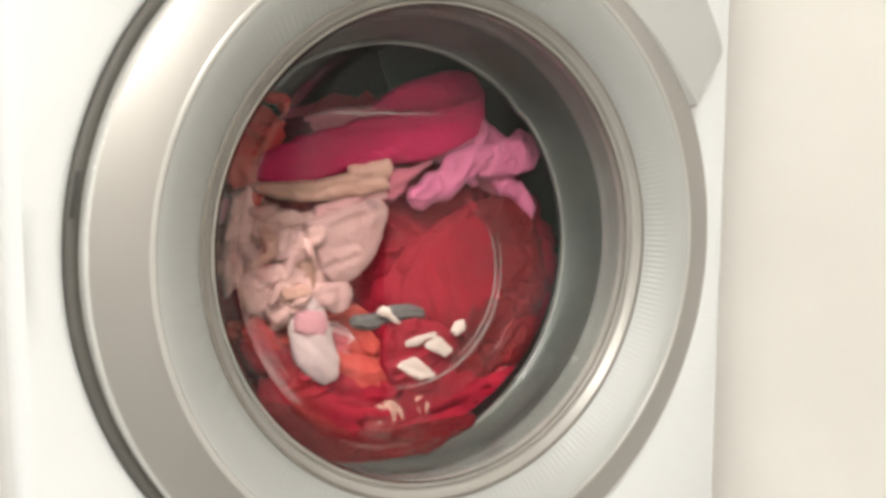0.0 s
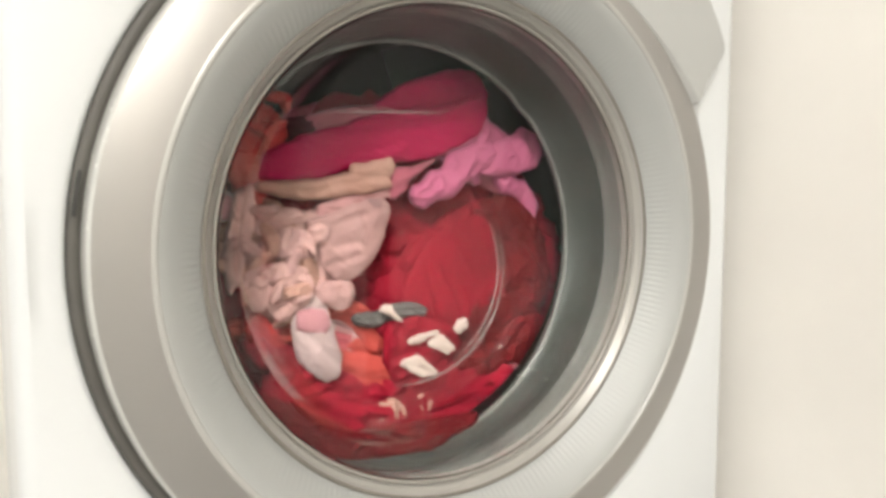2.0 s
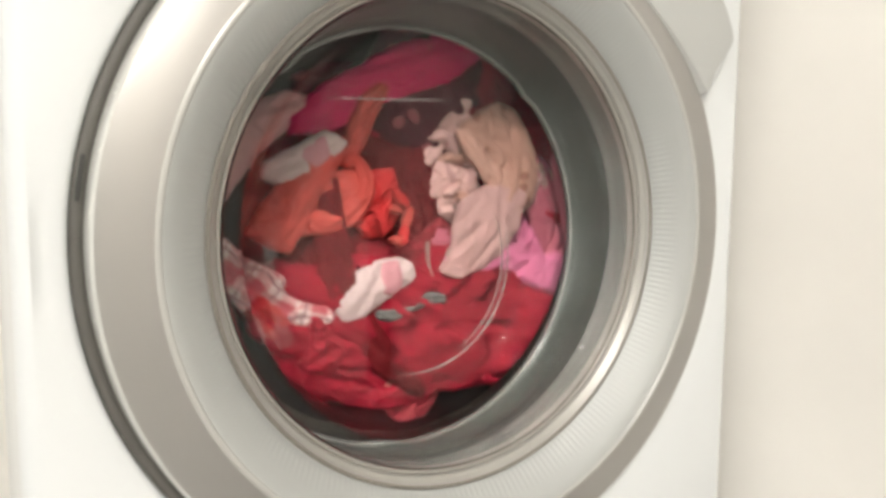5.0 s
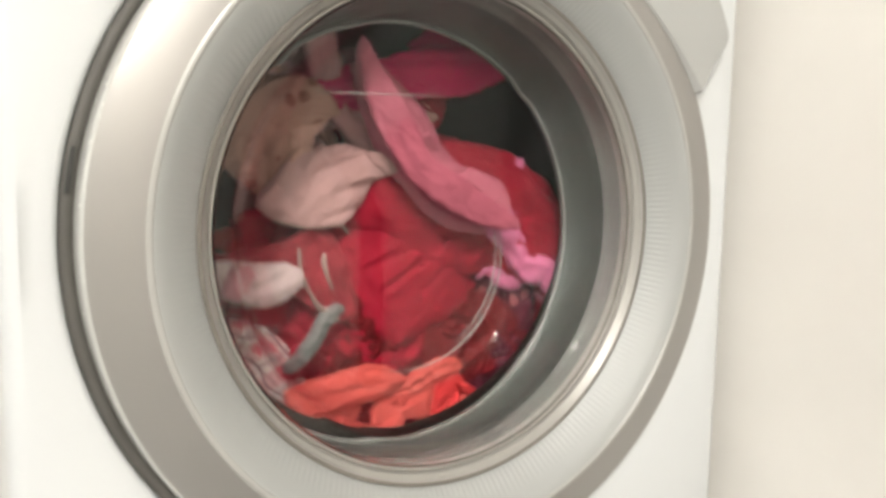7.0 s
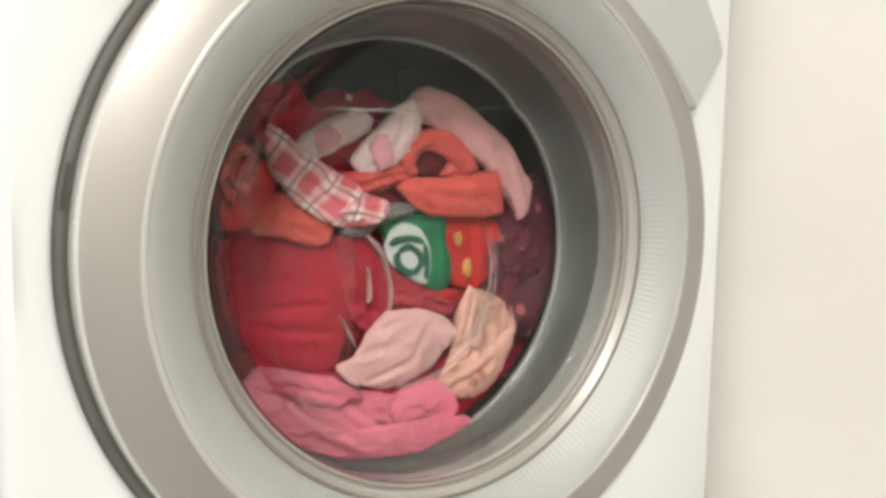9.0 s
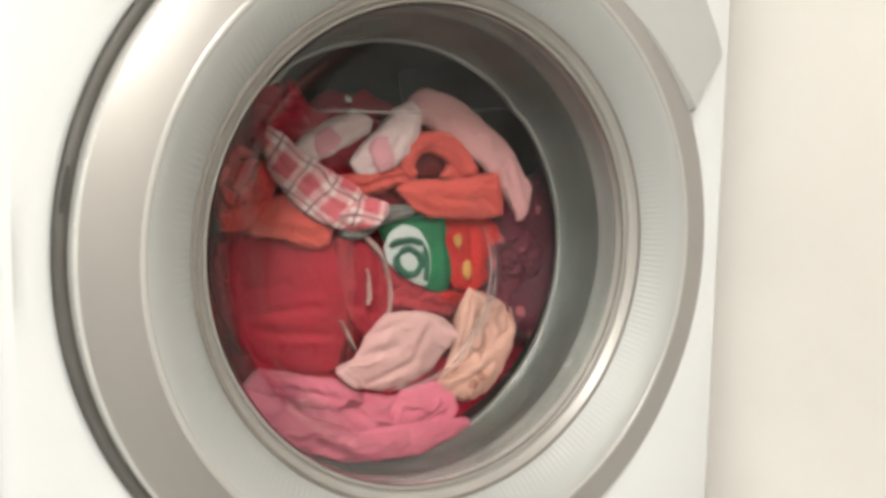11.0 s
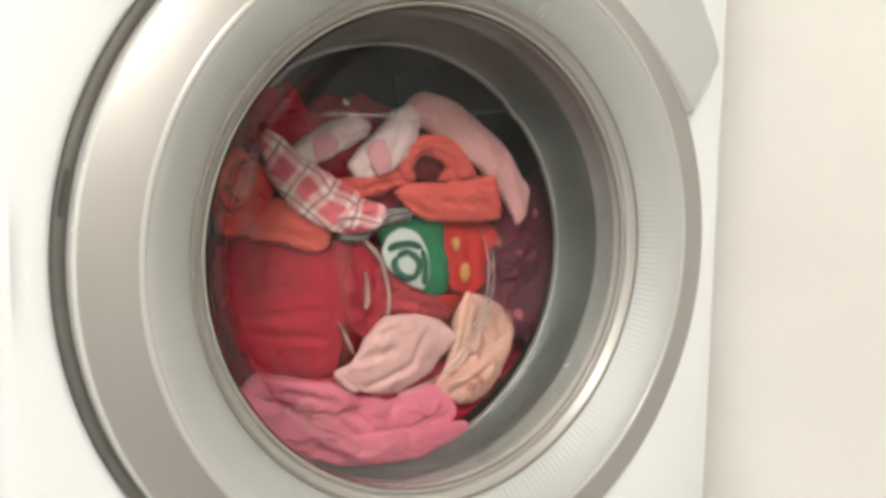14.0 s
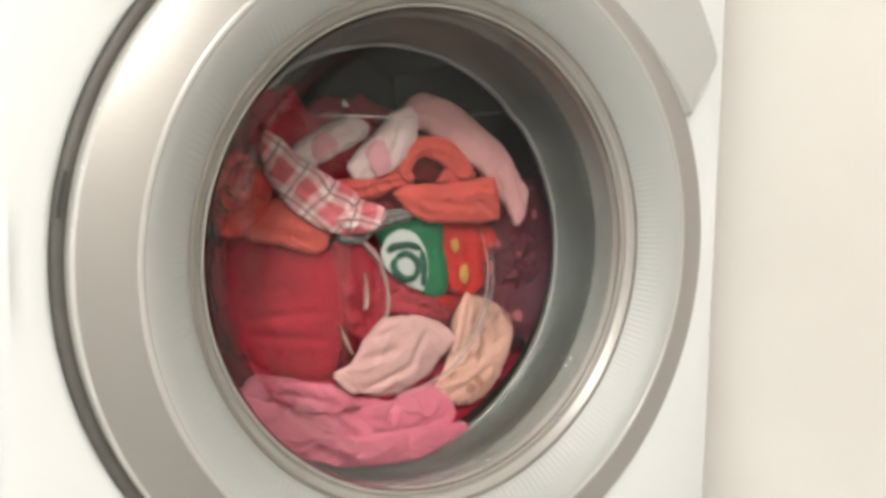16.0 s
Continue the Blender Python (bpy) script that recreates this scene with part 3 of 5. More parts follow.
def band(ob, name, mat, spine, label="", dy=0.0, thick=0.008, wr=0.0012, folds=3.0, seed=0, ragged=0.0015, uva=0.0, n=64, m=28):
    """A strip of cloth along a spine of (x, z, half width) rows, gathered into folds along its length."""
    off = Vector((seed * 2.71, seed * 1.13, seed * 0.59))
    line = spline(spine, n, False)
    rows, flat = [], []
    for k, (x, z, w) in enumerate(line):
        a, b = line[max(k - 1, 0)], line[min(k + 1, n - 1)]
        tx, tz = b[0] - a[0], b[1] - a[1]
        q = math.hypot(tx, tz) or 1.0
        nx, nz = -tz / q, tx / q
        end = max(0.03, 1 - max(0, 1 - min(k, n - 1 - k) / 5) ** 2) ** 0.5
        row, fl = [], []
        for j in range(2 * m):
            front = j < m
            u = -1 + 2 * j / (m - 1) if front else 1 - 2 * (j - m + 0.5) / m
            g = Vector((x * 80, z * 80, u * 1.5)) + off
            ww = w * end + ragged * noise.noise(g) * end
            px_, pz_ = x + nx * u * ww, z + nz * u * ww
            edge = 0.4 * max(0.0, 1 - abs(u) ** 20) ** 0.5 + 0.6 * max(0.0, 1 - abs(u) ** 2.6) ** 0.8
            w1 = noise.noise(Vector((px_ * 36, pz_ * 36, 0)) + off)
            h = thick * edge * (0.45 + 0.55 * end) + wr * edge * (0.6 * math.sin(math.pi * folds * u + 4.0 * w1 + seed) + 1.6 * w1 + 1.9 * (1 - abs(noise.noise(Vector((px_ * 62, pz_ * 62, 3.0)) + off))) ** 4)
            row.append((px_, dy - h if front else dy + 0.002 * edge, pz_))
            fl.append((px_, pz_))
        rows.append(row)
        flat.append(fl)
    return part(name, skin_of(rows, flat, True, True, uva), mat, ob, label)


LAUNDRY = []


def garment(name, label, category, rest, final):
    """A piece of washing; rest and final: x, depth, z and clockwise turn in the drum before and after the run."""
    ob = tagged(new(name), label, category)
    LAUNDRY.append((ob, rest, final))
    return ob


def add(ob, name, mat, *a, label="", **k):
    return part(name, pad(*a, **k), mat, ob, label)


def crumple(ob, mats, cx, cz, rx, rz, n, size, dy, seed, thick=0.009):
    """Loose folds thrown over one another: small bent strips of cloth at chance angles."""
    rnd = random.Random(seed)
    for k in range(n):
        a, q = 2 * math.pi * (k / n + 0.1 * rnd.random()), 0.30 + 0.65 * rnd.random()
        s = size * (0.7 + 0.6 * rnd.random())
        add(ob, "fold", mats[k % len(mats)], cx + q * rx * math.cos(a), cz + q * rz * math.sin(a), s, s * (0.34 + 0.2 * rnd.random()), rnd.uniform(0, 180), dy=dy - 0.004 * rnd.random(),
            thick=thick, wr=0.003, folds=120, fa=rnd.uniform(60, 110), lobe=0.22, seed=seed + k, bend=rnd.uniform(-0.7, 0.7), rings=14, segs=48)


# the large sheet at the back of the load

ob = garment("bed_sheet", "deep red crumpled cotton sheet at the back of the load", "sheet", (0.03, 0.157, -0.06, 0), (0.03, 0.157, -0.06, 0))
add(ob, "fold", C_RED, 0, 0, 0.190, 0.175, 0, thick=0.026, wr=0.005, folds=45, fa=30, lobe=0.2, seed=1, rings=34, segs=120)
add(ob, "fold", C_RED, 0.03, 0.05, 0.10, 0.06, 10, dy=-0.005, thick=0.03, wr=0.009, folds=60, fa=70, lobe=0.25, seed=2)
add(ob, "fold", C_RED, -0.03, -0.105, 0.150, 0.055, 0, dy=-0.032, thick=0.02, wr=0.006, folds=60, fa=60, lobe=0.15, seed=102, bend=0.25)
add(ob, "fold", C_RED, -0.045, -0.132, 0.125, 0.040, 8, dy=-0.026, thick=0.02, wr=0.006, folds=60, fa=60, lobe=0.12, seed=103, bend=0.3)

ob = garment("red_bath_towel", "dark red smooth cotton towel pressed against the glass", "towel", (0.066, 0.124, -0.044, 75), (-0.085, 0.128, -0.049, 9))
sheet(ob, "fold", C_RED, [(-0.052, 0.044), (-0.035, 0.054), (-0.006, 0.053), (0.028, 0.056), (0.041, 0.046), (0.053, 0.028), (0.061, -0.006), (0.058, -0.035), (0.052, -0.056), (0.032, -0.064), (0.002, -0.061), (-0.025, -0.045), (-0.045, -0.019), (-0.055, 0.012)], dy=0, thick=0.0105, fa=17, creases=((-0.034, -0.013, 0.032, -0.001, 0.0014), (-0.027, -0.026, 0.042, -0.026, 0.0016), (-0.041, 0.004, 0.009, 0.019, 0.0009), (0.029, 0.054, 0.049, -0.05, 0.0008),), wr=0.0008, folds=60, seed=3, rings=42, segs=150)
sheet(ob, "fold", C_RED, [(-0.065, 0.041), (-0.049, 0.039), (-0.035, 0.004), (-0.023, -0.041), (-0.031, -0.05), (-0.052, -0.02), (-0.063, 0.011)], dy=0.004, thick=0.009, fa=79, wr=0.002, folds=90, seed=4)
sheet(ob, "fold", C_DEEP, [(0.03, 0.059), (0.053, 0.052), (0.07, 0.014), (0.076, -0.025), (0.062, -0.051), (0.046, -0.008)], dy=0.004, thick=0.009, fa=89, wr=0.002, folds=80, seed=5)
add(ob, "fold", C_RED, 0.02, 0.0, 0.080, 0.078, 5, dy=0.014, thick=0.02, wr=0.006, folds=50, fa=70, lobe=0.2, seed=5)

ob = garment("red_shirt", "deep red cotton shirt in wet folds", "shirt", (0.085, 0.122, -0.11, 10), (-0.02, 0.15, 0.03, 60))
sheet(ob, "body", C_DEEP, [(-0.031, 0.032), (-0.003, 0.056), (0.044, 0.055), (0.076, 0.041), (0.072, 0.001), (0.048, -0.039), (0.012, -0.065), (-0.018, -0.073), (-0.04, -0.057), (-0.035, -0.031), (-0.024, -0.004)], dy=0, thick=0.009, fa=60, creases=((-0.011, -0.009, 0.061, 0.04, 0.0025), (-0.018, -0.041, 0.043, -0.012, 0.0025), (0.003, 0.024, 0.026, -0.029, 0.002), (-0.026, -0.062, 0.02, -0.035, 0.0022),), wr=0.0022, folds=70, seed=6, rings=30)
sheet(ob, "fold", C_DEEP, [(0.015, 0.02), (0.039, 0.038), (0.061, 0.032), (0.062, 0.007), (0.041, -0.011), (0.02, -0.007)], dy=-0.006, thick=0.0053, fa=70, creases=((0.03, -0.006, 0.051, 0.028, 0.0016),), wr=0.0015, seed=106)
sheet(ob, "sleeve", C_DEEP, [(0.002, 0.154), (0.036, 0.154), (0.068, 0.119), (0.084, 0.076), (0.07, 0.051), (0.033, 0.059), (0.014, 0.107)], dy=0.006, thick=0.0105, fa=90, creases=((0.021, 0.124, 0.071, 0.086, 0.0024), (0.021, 0.085, 0.061, 0.062, 0.002),), wr=0.002, folds=70, seed=7)
add(ob, "fold", C_DEEP, 0.02, 0.06, 0.07, 0.09, 0, dy=0.014, thick=0.02, wr=0.006, folds=45, fa=100, lobe=0.15, seed=8)

ob = garment("magenta_towel", "magenta cotton towel folded lengthwise", "towel", (-0.005, 0.118, 0.088, 0), (0.125, 0.165, -0.01, 70))
sheet(ob, "fold", C_MAGENTA, [(-0.117, -0.037), (-0.11, -0.017), (-0.082, -0.002), (-0.047, 0.008), (-0.016, 0.018), (0.016, 0.024), (0.056, 0.03), (0.098, 0.04), (0.104, 0.024), (0.094, 0.004), (0.062, -0.011), (0.039, -0.019), (-0, -0.023), (-0.037, -0.028), (-0.077, -0.04)], dy=0, thick=0.009, fa=8, creases=((-0.105, -0.028, 0.005, -0.008, 0.0016), (-0.067, 0.004, 0.093, 0.018, 0.0012), (-0.105, -0.036, -0.048, -0.027, 0.0016),), wr=0.001, folds=80, seed=9, rings=42, segs=150)
sheet(ob, "fold", C_MAGENTA, [(-0.013, 0.022), (0.006, 0.039), (0.034, 0.053), (0.07, 0.064), (0.098, 0.063), (0.11, 0.048), (0.111, 0.033), (0.07, 0.028), (0.012, 0.02)], dy=0.012, thick=0.009, fa=8, wr=0.001, folds=70, seed=10)
sheet(ob, "fold", C_MAROON, [(-0.104, -0.01), (-0.095, 0.011), (-0.07, 0.017), (-0.04, 0.013), (-0.061, -0.001), (-0.09, -0.01)], dy=0.014, thick=0.0075, fa=10, wr=0.0015, seed=110)

ob = garment("cream_top", "cream cotton top twisted into a band", "top", (-0.067, 0.112, 0.05, -7), (0.085, 0.16, -0.085, 30))
band(ob, "body", C_CREAM, [(-0.058, 0.004, 0.0039), (-0.041, -0.001, 0.0067), (-0.018, -0.005, 0.0084), (0.007, -0.006, 0.0095), (0.033, -0.005, 0.0106), (0.05, -0.004, 0.0118)], dy=0, thick=0.0067, wr=0.0012, folds=1.5, seed=11)
sheet(ob, "hem", C_CREAM, [(0.023, 0.01), (0.039, 0.011), (0.062, 0.013), (0.065, 0.005), (0.059, -0.005), (0.06, -0.013), (0.036, -0.015), (0.022, -0.009)], dy=-0.003, thick=0.0053, fa=-2, creases=((0.024, -0.002, 0.059, -0.002, 0.0014),), wr=0.0006, seed=12)
sheet(ob, "fold", C_BLUSH, [(-0.008, -0.02), (0.012, -0.015), (0.038, -0.015), (0.06, -0.014), (0.061, -0.021), (0.037, -0.022), (0.01, -0.03), (-0.01, -0.03)], dy=0.002, thick=0.0053, fa=3, wr=0.0014, seed=13)
sheet(ob, "fold", C_DEEP, [(-0.049, -0.006), (-0.024, -0.01), (0.015, -0.017), (-0.007, -0.028), (-0.045, -0.021)], dy=0.01, thick=0.006, fa=-2, wr=0.002, seed=113)

ob = garment("lilac_shirt", "lilac pink cotton shirt, wrung and wrinkled", "shirt", (0.085, 0.112, 0.066, 0), (0.04, 0.126, -0.152, 100))
sheet(ob, "body", C_LILAC, [(-0.002, -0.005), (0.008, 0.012), (0.019, 0.02), (0.035, 0.025), (0.048, 0.035), (0.065, 0.028), (0.074, 0.012), (0.067, -0.002), (0.049, -0.009), (0.022, -0.012), (0.003, -0.011)], dy=0, thick=0.0075, fa=60, creases=((0.008, -0.004, 0.016, 0.016, 0.0016), (0.055, 0.028, 0.062, -0.006, 0.0018), (0.032, 0.024, 0.048, 0.031, 0.0014),), wr=0.0012, seed=14)
band(ob, "sleeve", C_LILAC, [(-0.072, -0.03, 0.009), (-0.053, -0.027, 0.0134), (-0.03, -0.013, 0.0151), (-0.008, 0.002, 0.014), (0.017, 0.013, 0.0112)], dy=-0.001, thick=0.0067, wr=0.0016, folds=1.5, seed=15, ragged=0.006)
sheet(ob, "fold", C_PINK, [(-0.09, -0.006), (-0.07, -0.004), (-0.045, 0.004), (-0.059, -0.006), (-0.07, -0.015), (-0.079, -0.027), (-0.089, -0.033), (-0.092, -0.019)], dy=0.002, thick=0.006, fa=20, creases=((-0.086, -0.009, -0.052, 0.001, 0.0012),), wr=0.001, seed=16)
sheet(ob, "fold", C_LILAC, [(0.026, -0.014), (0.06, -0.015), (0.077, -0.036), (0.074, -0.053), (0.053, -0.036)], dy=0.01, thick=0.0075, fa=60, wr=0.002, seed=17)
crumple(ob, (C_LILAC,), 0.02, 0.014, 0.06, 0.03, 7, 0.024, 0.012, 200)

ob = garment("hot_pink_shirt", "hot pink cotton shirt slumped in soft folds", "shirt", (0.02, 0.165, 0.085, 180), (-0.04, 0.116, -0.153, 0))
sheet(ob, "body", C_PINK, [(-0.088, 0.041), (-0.076, 0.053), (-0.058, 0.049), (-0.029, 0.04), (-0.004, 0.035), (0.018, 0.023), (0.056, 0.015), (0.085, 0.023), (0.107, 0.011), (0.115, -0.006), (0.098, -0.025), (0.069, -0.036), (0.035, -0.036), (-0.008, -0.023), (-0.039, -0.008), (-0.063, 0.011), (-0.079, 0.028)], dy=0, thick=0.012, fa=20, creases=((-0.029, 0.029, 0.012, 0.004, 0.0022), (-0.067, 0.039, -0.029, 0.019, 0.0018), (0.013, -0.011, 0.045, -0.012, 0.002), (0.056, 0.007, 0.046, -0.027, 0.0022),), wr=0.0014, folds=45, seed=18, rings=42, segs=150)
sheet(ob, "sleeve", C_PINK, [(0.037, 0.001), (0.05, 0.019), (0.082, 0.025), (0.104, 0.014), (0.111, -0.004), (0.095, -0.018), (0.065, -0.021), (0.045, -0.015)], dy=-0.01, thick=0.0075, fa=30, creases=((0.054, -0.011, 0.094, -0.005, 0.0014),), wr=0.0012, folds=60, seed=19)
sheet(ob, "fold", C_PINK, [(-0.073, 0.05), (-0.05, 0.046), (-0.015, 0.039), (0.003, 0.03), (0.016, 0.016), (-0.01, 0.01), (-0.045, 0.02), (-0.068, 0.035)], dy=-0.009, thick=0.0067, fa=20, creases=((-0.059, 0.039, -0.01, 0.022, 0.0015),), wr=0.0012, folds=70, seed=20)
# Set before the seal to stand in for pink reflected by the glass.
sheet(ob, "hem", C_PINK, [(-0.102, 0.051), (-0.085, 0.035), (-0.051, 0.01), (-0.013, -0.01), (0.028, -0.02), (0.067, -0.017), (0.102, -0.004), (0.107, -0.013), (0.067, -0.028), (0.029, -0.031), (-0.013, -0.025), (-0.051, -0.008), (-0.078, 0.011), (-0.098, 0.033)], dy=-0.036, thick=0.0075, fa=25, creases=((-0.042, -0.002, -0.003, -0.028, 0.002), (0.029, -0.025, 0.04, -0.043, 0.0016),), wr=0.0015, folds=60, seed=120)
sheet(ob, "fold", C_PINK, [(-0.03, 0.021), (0.011, 0.01), (0.038, -0.009), (0.033, -0.029), (-0.005, -0.022), (-0.03, -0.001)], dy=-0.008, thick=0.0075, fa=40, creases=((-0.01, 0.008, 0.022, -0.022, 0.0018),), wr=0.0013, folds=70, seed=121)

ob = garment("lace_blouse", "peach lace blouse, crumpled and wet", "blouse", (-0.118, 0.118, -0.004, -60), (0.101, 0.114, -0.095, 0))
sheet(ob, "body", C_PEACH, [(-0.021, 0.039), (-0.008, 0.045), (0.015, 0.036), (0.034, 0.026), (0.04, 0.008), (0.032, -0.019), (0.017, -0.044), (-0.01, -0.058), (-0.035, -0.052), (-0.051, -0.037), (-0.037, -0.024), (-0.028, -0.001), (-0.031, 0.02)], dy=0, thick=0.009, fa=60, creases=((-0.014, 0.04, 0.005, 0.001, 0.0018), (-0.037, -0.021, -0.006, -0.009, 0.002), (0.005, 0.022, -0.006, -0.03, 0.0015), (-0.043, -0.041, 0.014, -0.027, 0.0018),), wr=0.0014, folds=70, seed=21, rings=42, segs=150)
sheet(ob, "sleeve", C_PEACH, [(-0.054, -0.037), (-0.033, -0.03), (-0.009, -0.018), (0.017, 0.001), (0.033, 0.004), (0.027, -0.022), (0.011, -0.044), (-0.013, -0.057), (-0.038, -0.052)], dy=-0.007, thick=0.006, fa=45, creases=((-0.039, -0.044, 0.011, -0.02, 0.0013),), wr=0.001, folds=60, seed=24)
sheet(ob, "collar", C_CREAM, [(-0.029, 0.036), (-0.02, 0.05), (-0.011, 0.04), (-0.015, 0.02), (-0.024, -0.002), (-0.036, -0.006), (-0.034, 0.013)], dy=-0.008, thick=0.006, fa=75, creases=((-0.018, 0.043, -0.028, 0.005, 0.0012),), wr=0.0008, seed=23)
sheet(ob, "frill", C_CREAM, [(-0.033, 0.005), (-0.02, 0.004), (-0.01, -0.019), (-0.028, -0.027), (-0.047, -0.03), (-0.038, -0.016)], dy=-0.004, thick=0.006, fa=50, wr=0.0016, folds=200, seed=22)

ob = garment("ruffled_blouse", "shell pink ruffled blouse in a crumpled heap", "blouse", (-0.104, 0.11, -0.014, 0), (0.07, 0.168, -0.05, 60))
sheet(ob, "body", C_SHELL, [(-0.031, -0.005), (-0.021, 0.015), (-0.003, 0.032), (0.021, 0.039), (0.043, 0.035), (0.04, 0.001), (0.045, -0.028), (0.03, -0.046), (0, -0.05), (-0.022, -0.041), (-0.03, -0.022)], dy=0.006, thick=0.0075, fa=60, wr=0.003, folds=90, seed=130)
sheet(ob, "sleeve", C_PALE, [(0.021, 0.032), (0.044, 0.038), (0.069, 0.048), (0.091, 0.05), (0.097, 0.041), (0.095, 0.027), (0.088, 0.006), (0.075, -0.01), (0.059, -0.02), (0.043, -0.018), (0.031, -0.003), (0.026, 0.016)], label="smooth shell pink sleeve", dy=0.001, thick=0.0075, fa=20, creases=((0.048, 0.029, 0.09, 0.041, 0.0012), (0.043, 0.01, 0.077, 0.013, 0.0009), (0.038, -0.008, 0.069, 0.004, 0.001),), wr=0.001, folds=70, seed=131)
sheet(ob, "fold", C_SHELL, [(-0.033, -0.008), (-0.028, 0.003), (-0.017, 0.004), (-0.01, -0.009), (-0.008, -0.025), (-0.015, -0.037), (-0.026, -0.04), (-0.033, -0.023)], dy=-0.002, thick=0.0075, fa=80, creases=((-0.023, -0.004, -0.017, -0.031, 0.0009),), wr=0.0008, seed=132)
sheet(ob, "fold", C_SHELL, [(-0.003, 0.013), (0.004, 0.023), (0.017, 0.025), (0.025, 0.018), (0.023, 0.005), (0.011, 0), (0.002, 0.002)], dy=-0.004, thick=0.0067, fa=20, creases=((0.001, 0.006, 0.021, 0.006, 0.0012),), wr=0.0008, seed=133)
sheet(ob, "fold", C_SHELL, [(0.02, 0.025), (0.03, 0.03), (0.037, 0.027), (0.034, 0.015), (0.023, 0.012)], dy=-0.005, thick=0.0053, creases=((0.023, 0.018, 0.033, 0.024, 0.0012),), wr=0.0008, seed=134)
sheet(ob, "fold", C_SHELL, [(-0.016, -0.034), (-0.002, -0.023), (0.019, -0.016), (0.027, -0.026), (0.019, -0.037), (0.002, -0.049), (-0.009, -0.048)], dy=-0.003, thick=0.0067, fa=25, creases=((-0.012, -0.041, 0.019, -0.025, 0.0014),), wr=0.001, seed=135)
sheet(ob, "fold", C_SHELL, [(-0.016, -0.013), (-0.009, -0.001), (0.005, -0), (0.017, -0.007), (0.019, -0.016), (0.007, -0.02), (-0.002, -0.03), (-0.012, -0.027)], dy=-0.005, thick=0.0053, fa=40, creases=((-0.011, -0.023, 0.012, -0.009, 0.0018), (-0.002, -0.003, -0.005, -0.028, 0.0016),), wr=0.0014, seed=136)
sheet(ob, "fold", C_PALE, [(0.02, -0.025), (0.036, -0.019), (0.048, -0.017), (0.058, -0.021), (0.06, -0.033), (0.056, -0.041), (0.044, -0.044), (0.031, -0.037)], dy=-0.005, thick=0.006, creases=((0.048, -0.02, 0.046, -0.041, 0.0016), (0.026, -0.028, 0.046, -0.025, 0.0011),), wr=0.0008, seed=137)
sheet(ob, "fold", C_SHELL, [(-0.025, 0.037), (-0.005, 0.043), (0.014, 0.042), (0.019, 0.032), (-0.001, 0.028), (-0.021, 0.02)], dy=-0.003, thick=0.006, fa=15, creases=((-0.021, 0.026, 0.016, 0.036, 0.0016),), wr=0.0012, seed=138)
sheet(ob, "fold", C_SHELL, [(-0.029, 0.001), (-0.015, 0.017), (-0.001, 0.026), (0.008, 0.028), (0.001, 0.012), (-0.011, 0.003)], dy=-0.004, thick=0.0053, fa=40, creases=((-0.022, 0.007, 0.001, 0.023, 0.0014),), wr=0.001, seed=139)
sheet(ob, "fold", C_SHELL, [(-0.048, -0.003), (-0.044, 0.031), (-0.038, 0.055), (-0.025, 0.061), (-0.021, 0.044), (-0.028, 0.014), (-0.035, -0.012), (-0.044, -0.025)], dy=-0.002, thick=0.0067, fa=80, creases=((-0.042, -0.003, -0.032, 0.048, 0.002), (-0.034, 0.031, -0.023, 0.033, 0.002),), wr=0.002, folds=90, seed=140)
crumple(ob, (C_SHELL, C_PALE, C_SHELL, C_CREAM), -0.008, 0.004, 0.036, 0.046, 14, 0.013, -0.004, 131)

ob = garment("speckled_vest", "pale pink speckled cotton vest with soft folds", "vest", (-0.06, 0.122, -0.006, -50), (0.008, 0.11, -0.098, 0))
sheet(ob, "body", C_PALE, [(-0.058, -0.01), (-0.041, -0.001), (-0.029, 0.017), (-0.011, 0.034), (0.017, 0.035), (0.047, 0.027), (0.062, 0.012), (0.05, -0.004), (0.031, -0.022), (0.008, -0.032), (-0.02, -0.033), (-0.037, -0.027), (-0.052, -0.017)], dy=0, thick=0.0083, fa=30, creases=((-0.041, -0.001, -0.005, 0.006, 0.0018), (-0.032, 0.017, 0.006, 0.028, 0.0013), (-0.037, -0.026, 0.018, -0.008, 0.0012), (0.029, 0.021, 0.007, -0.017, 0.0011),), wr=0.0009, folds=60, seed=25, rings=42, segs=150)
sheet(ob, "strap", C_PALE, [(-0.061, -0.01), (-0.053, -0.006), (-0.039, -0.016), (-0.031, -0.028), (-0.044, -0.026), (-0.056, -0.018)], dy=-0.006, thick=0.006, fa=-30, creases=((-0.057, -0.011, -0.036, -0.025, 0.0014),), wr=0.0006, seed=26)
sheet(ob, "strap", C_PALE, [(0.034, 0.024), (0.056, 0.018), (0.062, 0.01), (0.047, -0.004), (0.035, 0.006)], dy=-0.004, thick=0.0053, fa=40, wr=0.0006, seed=27)

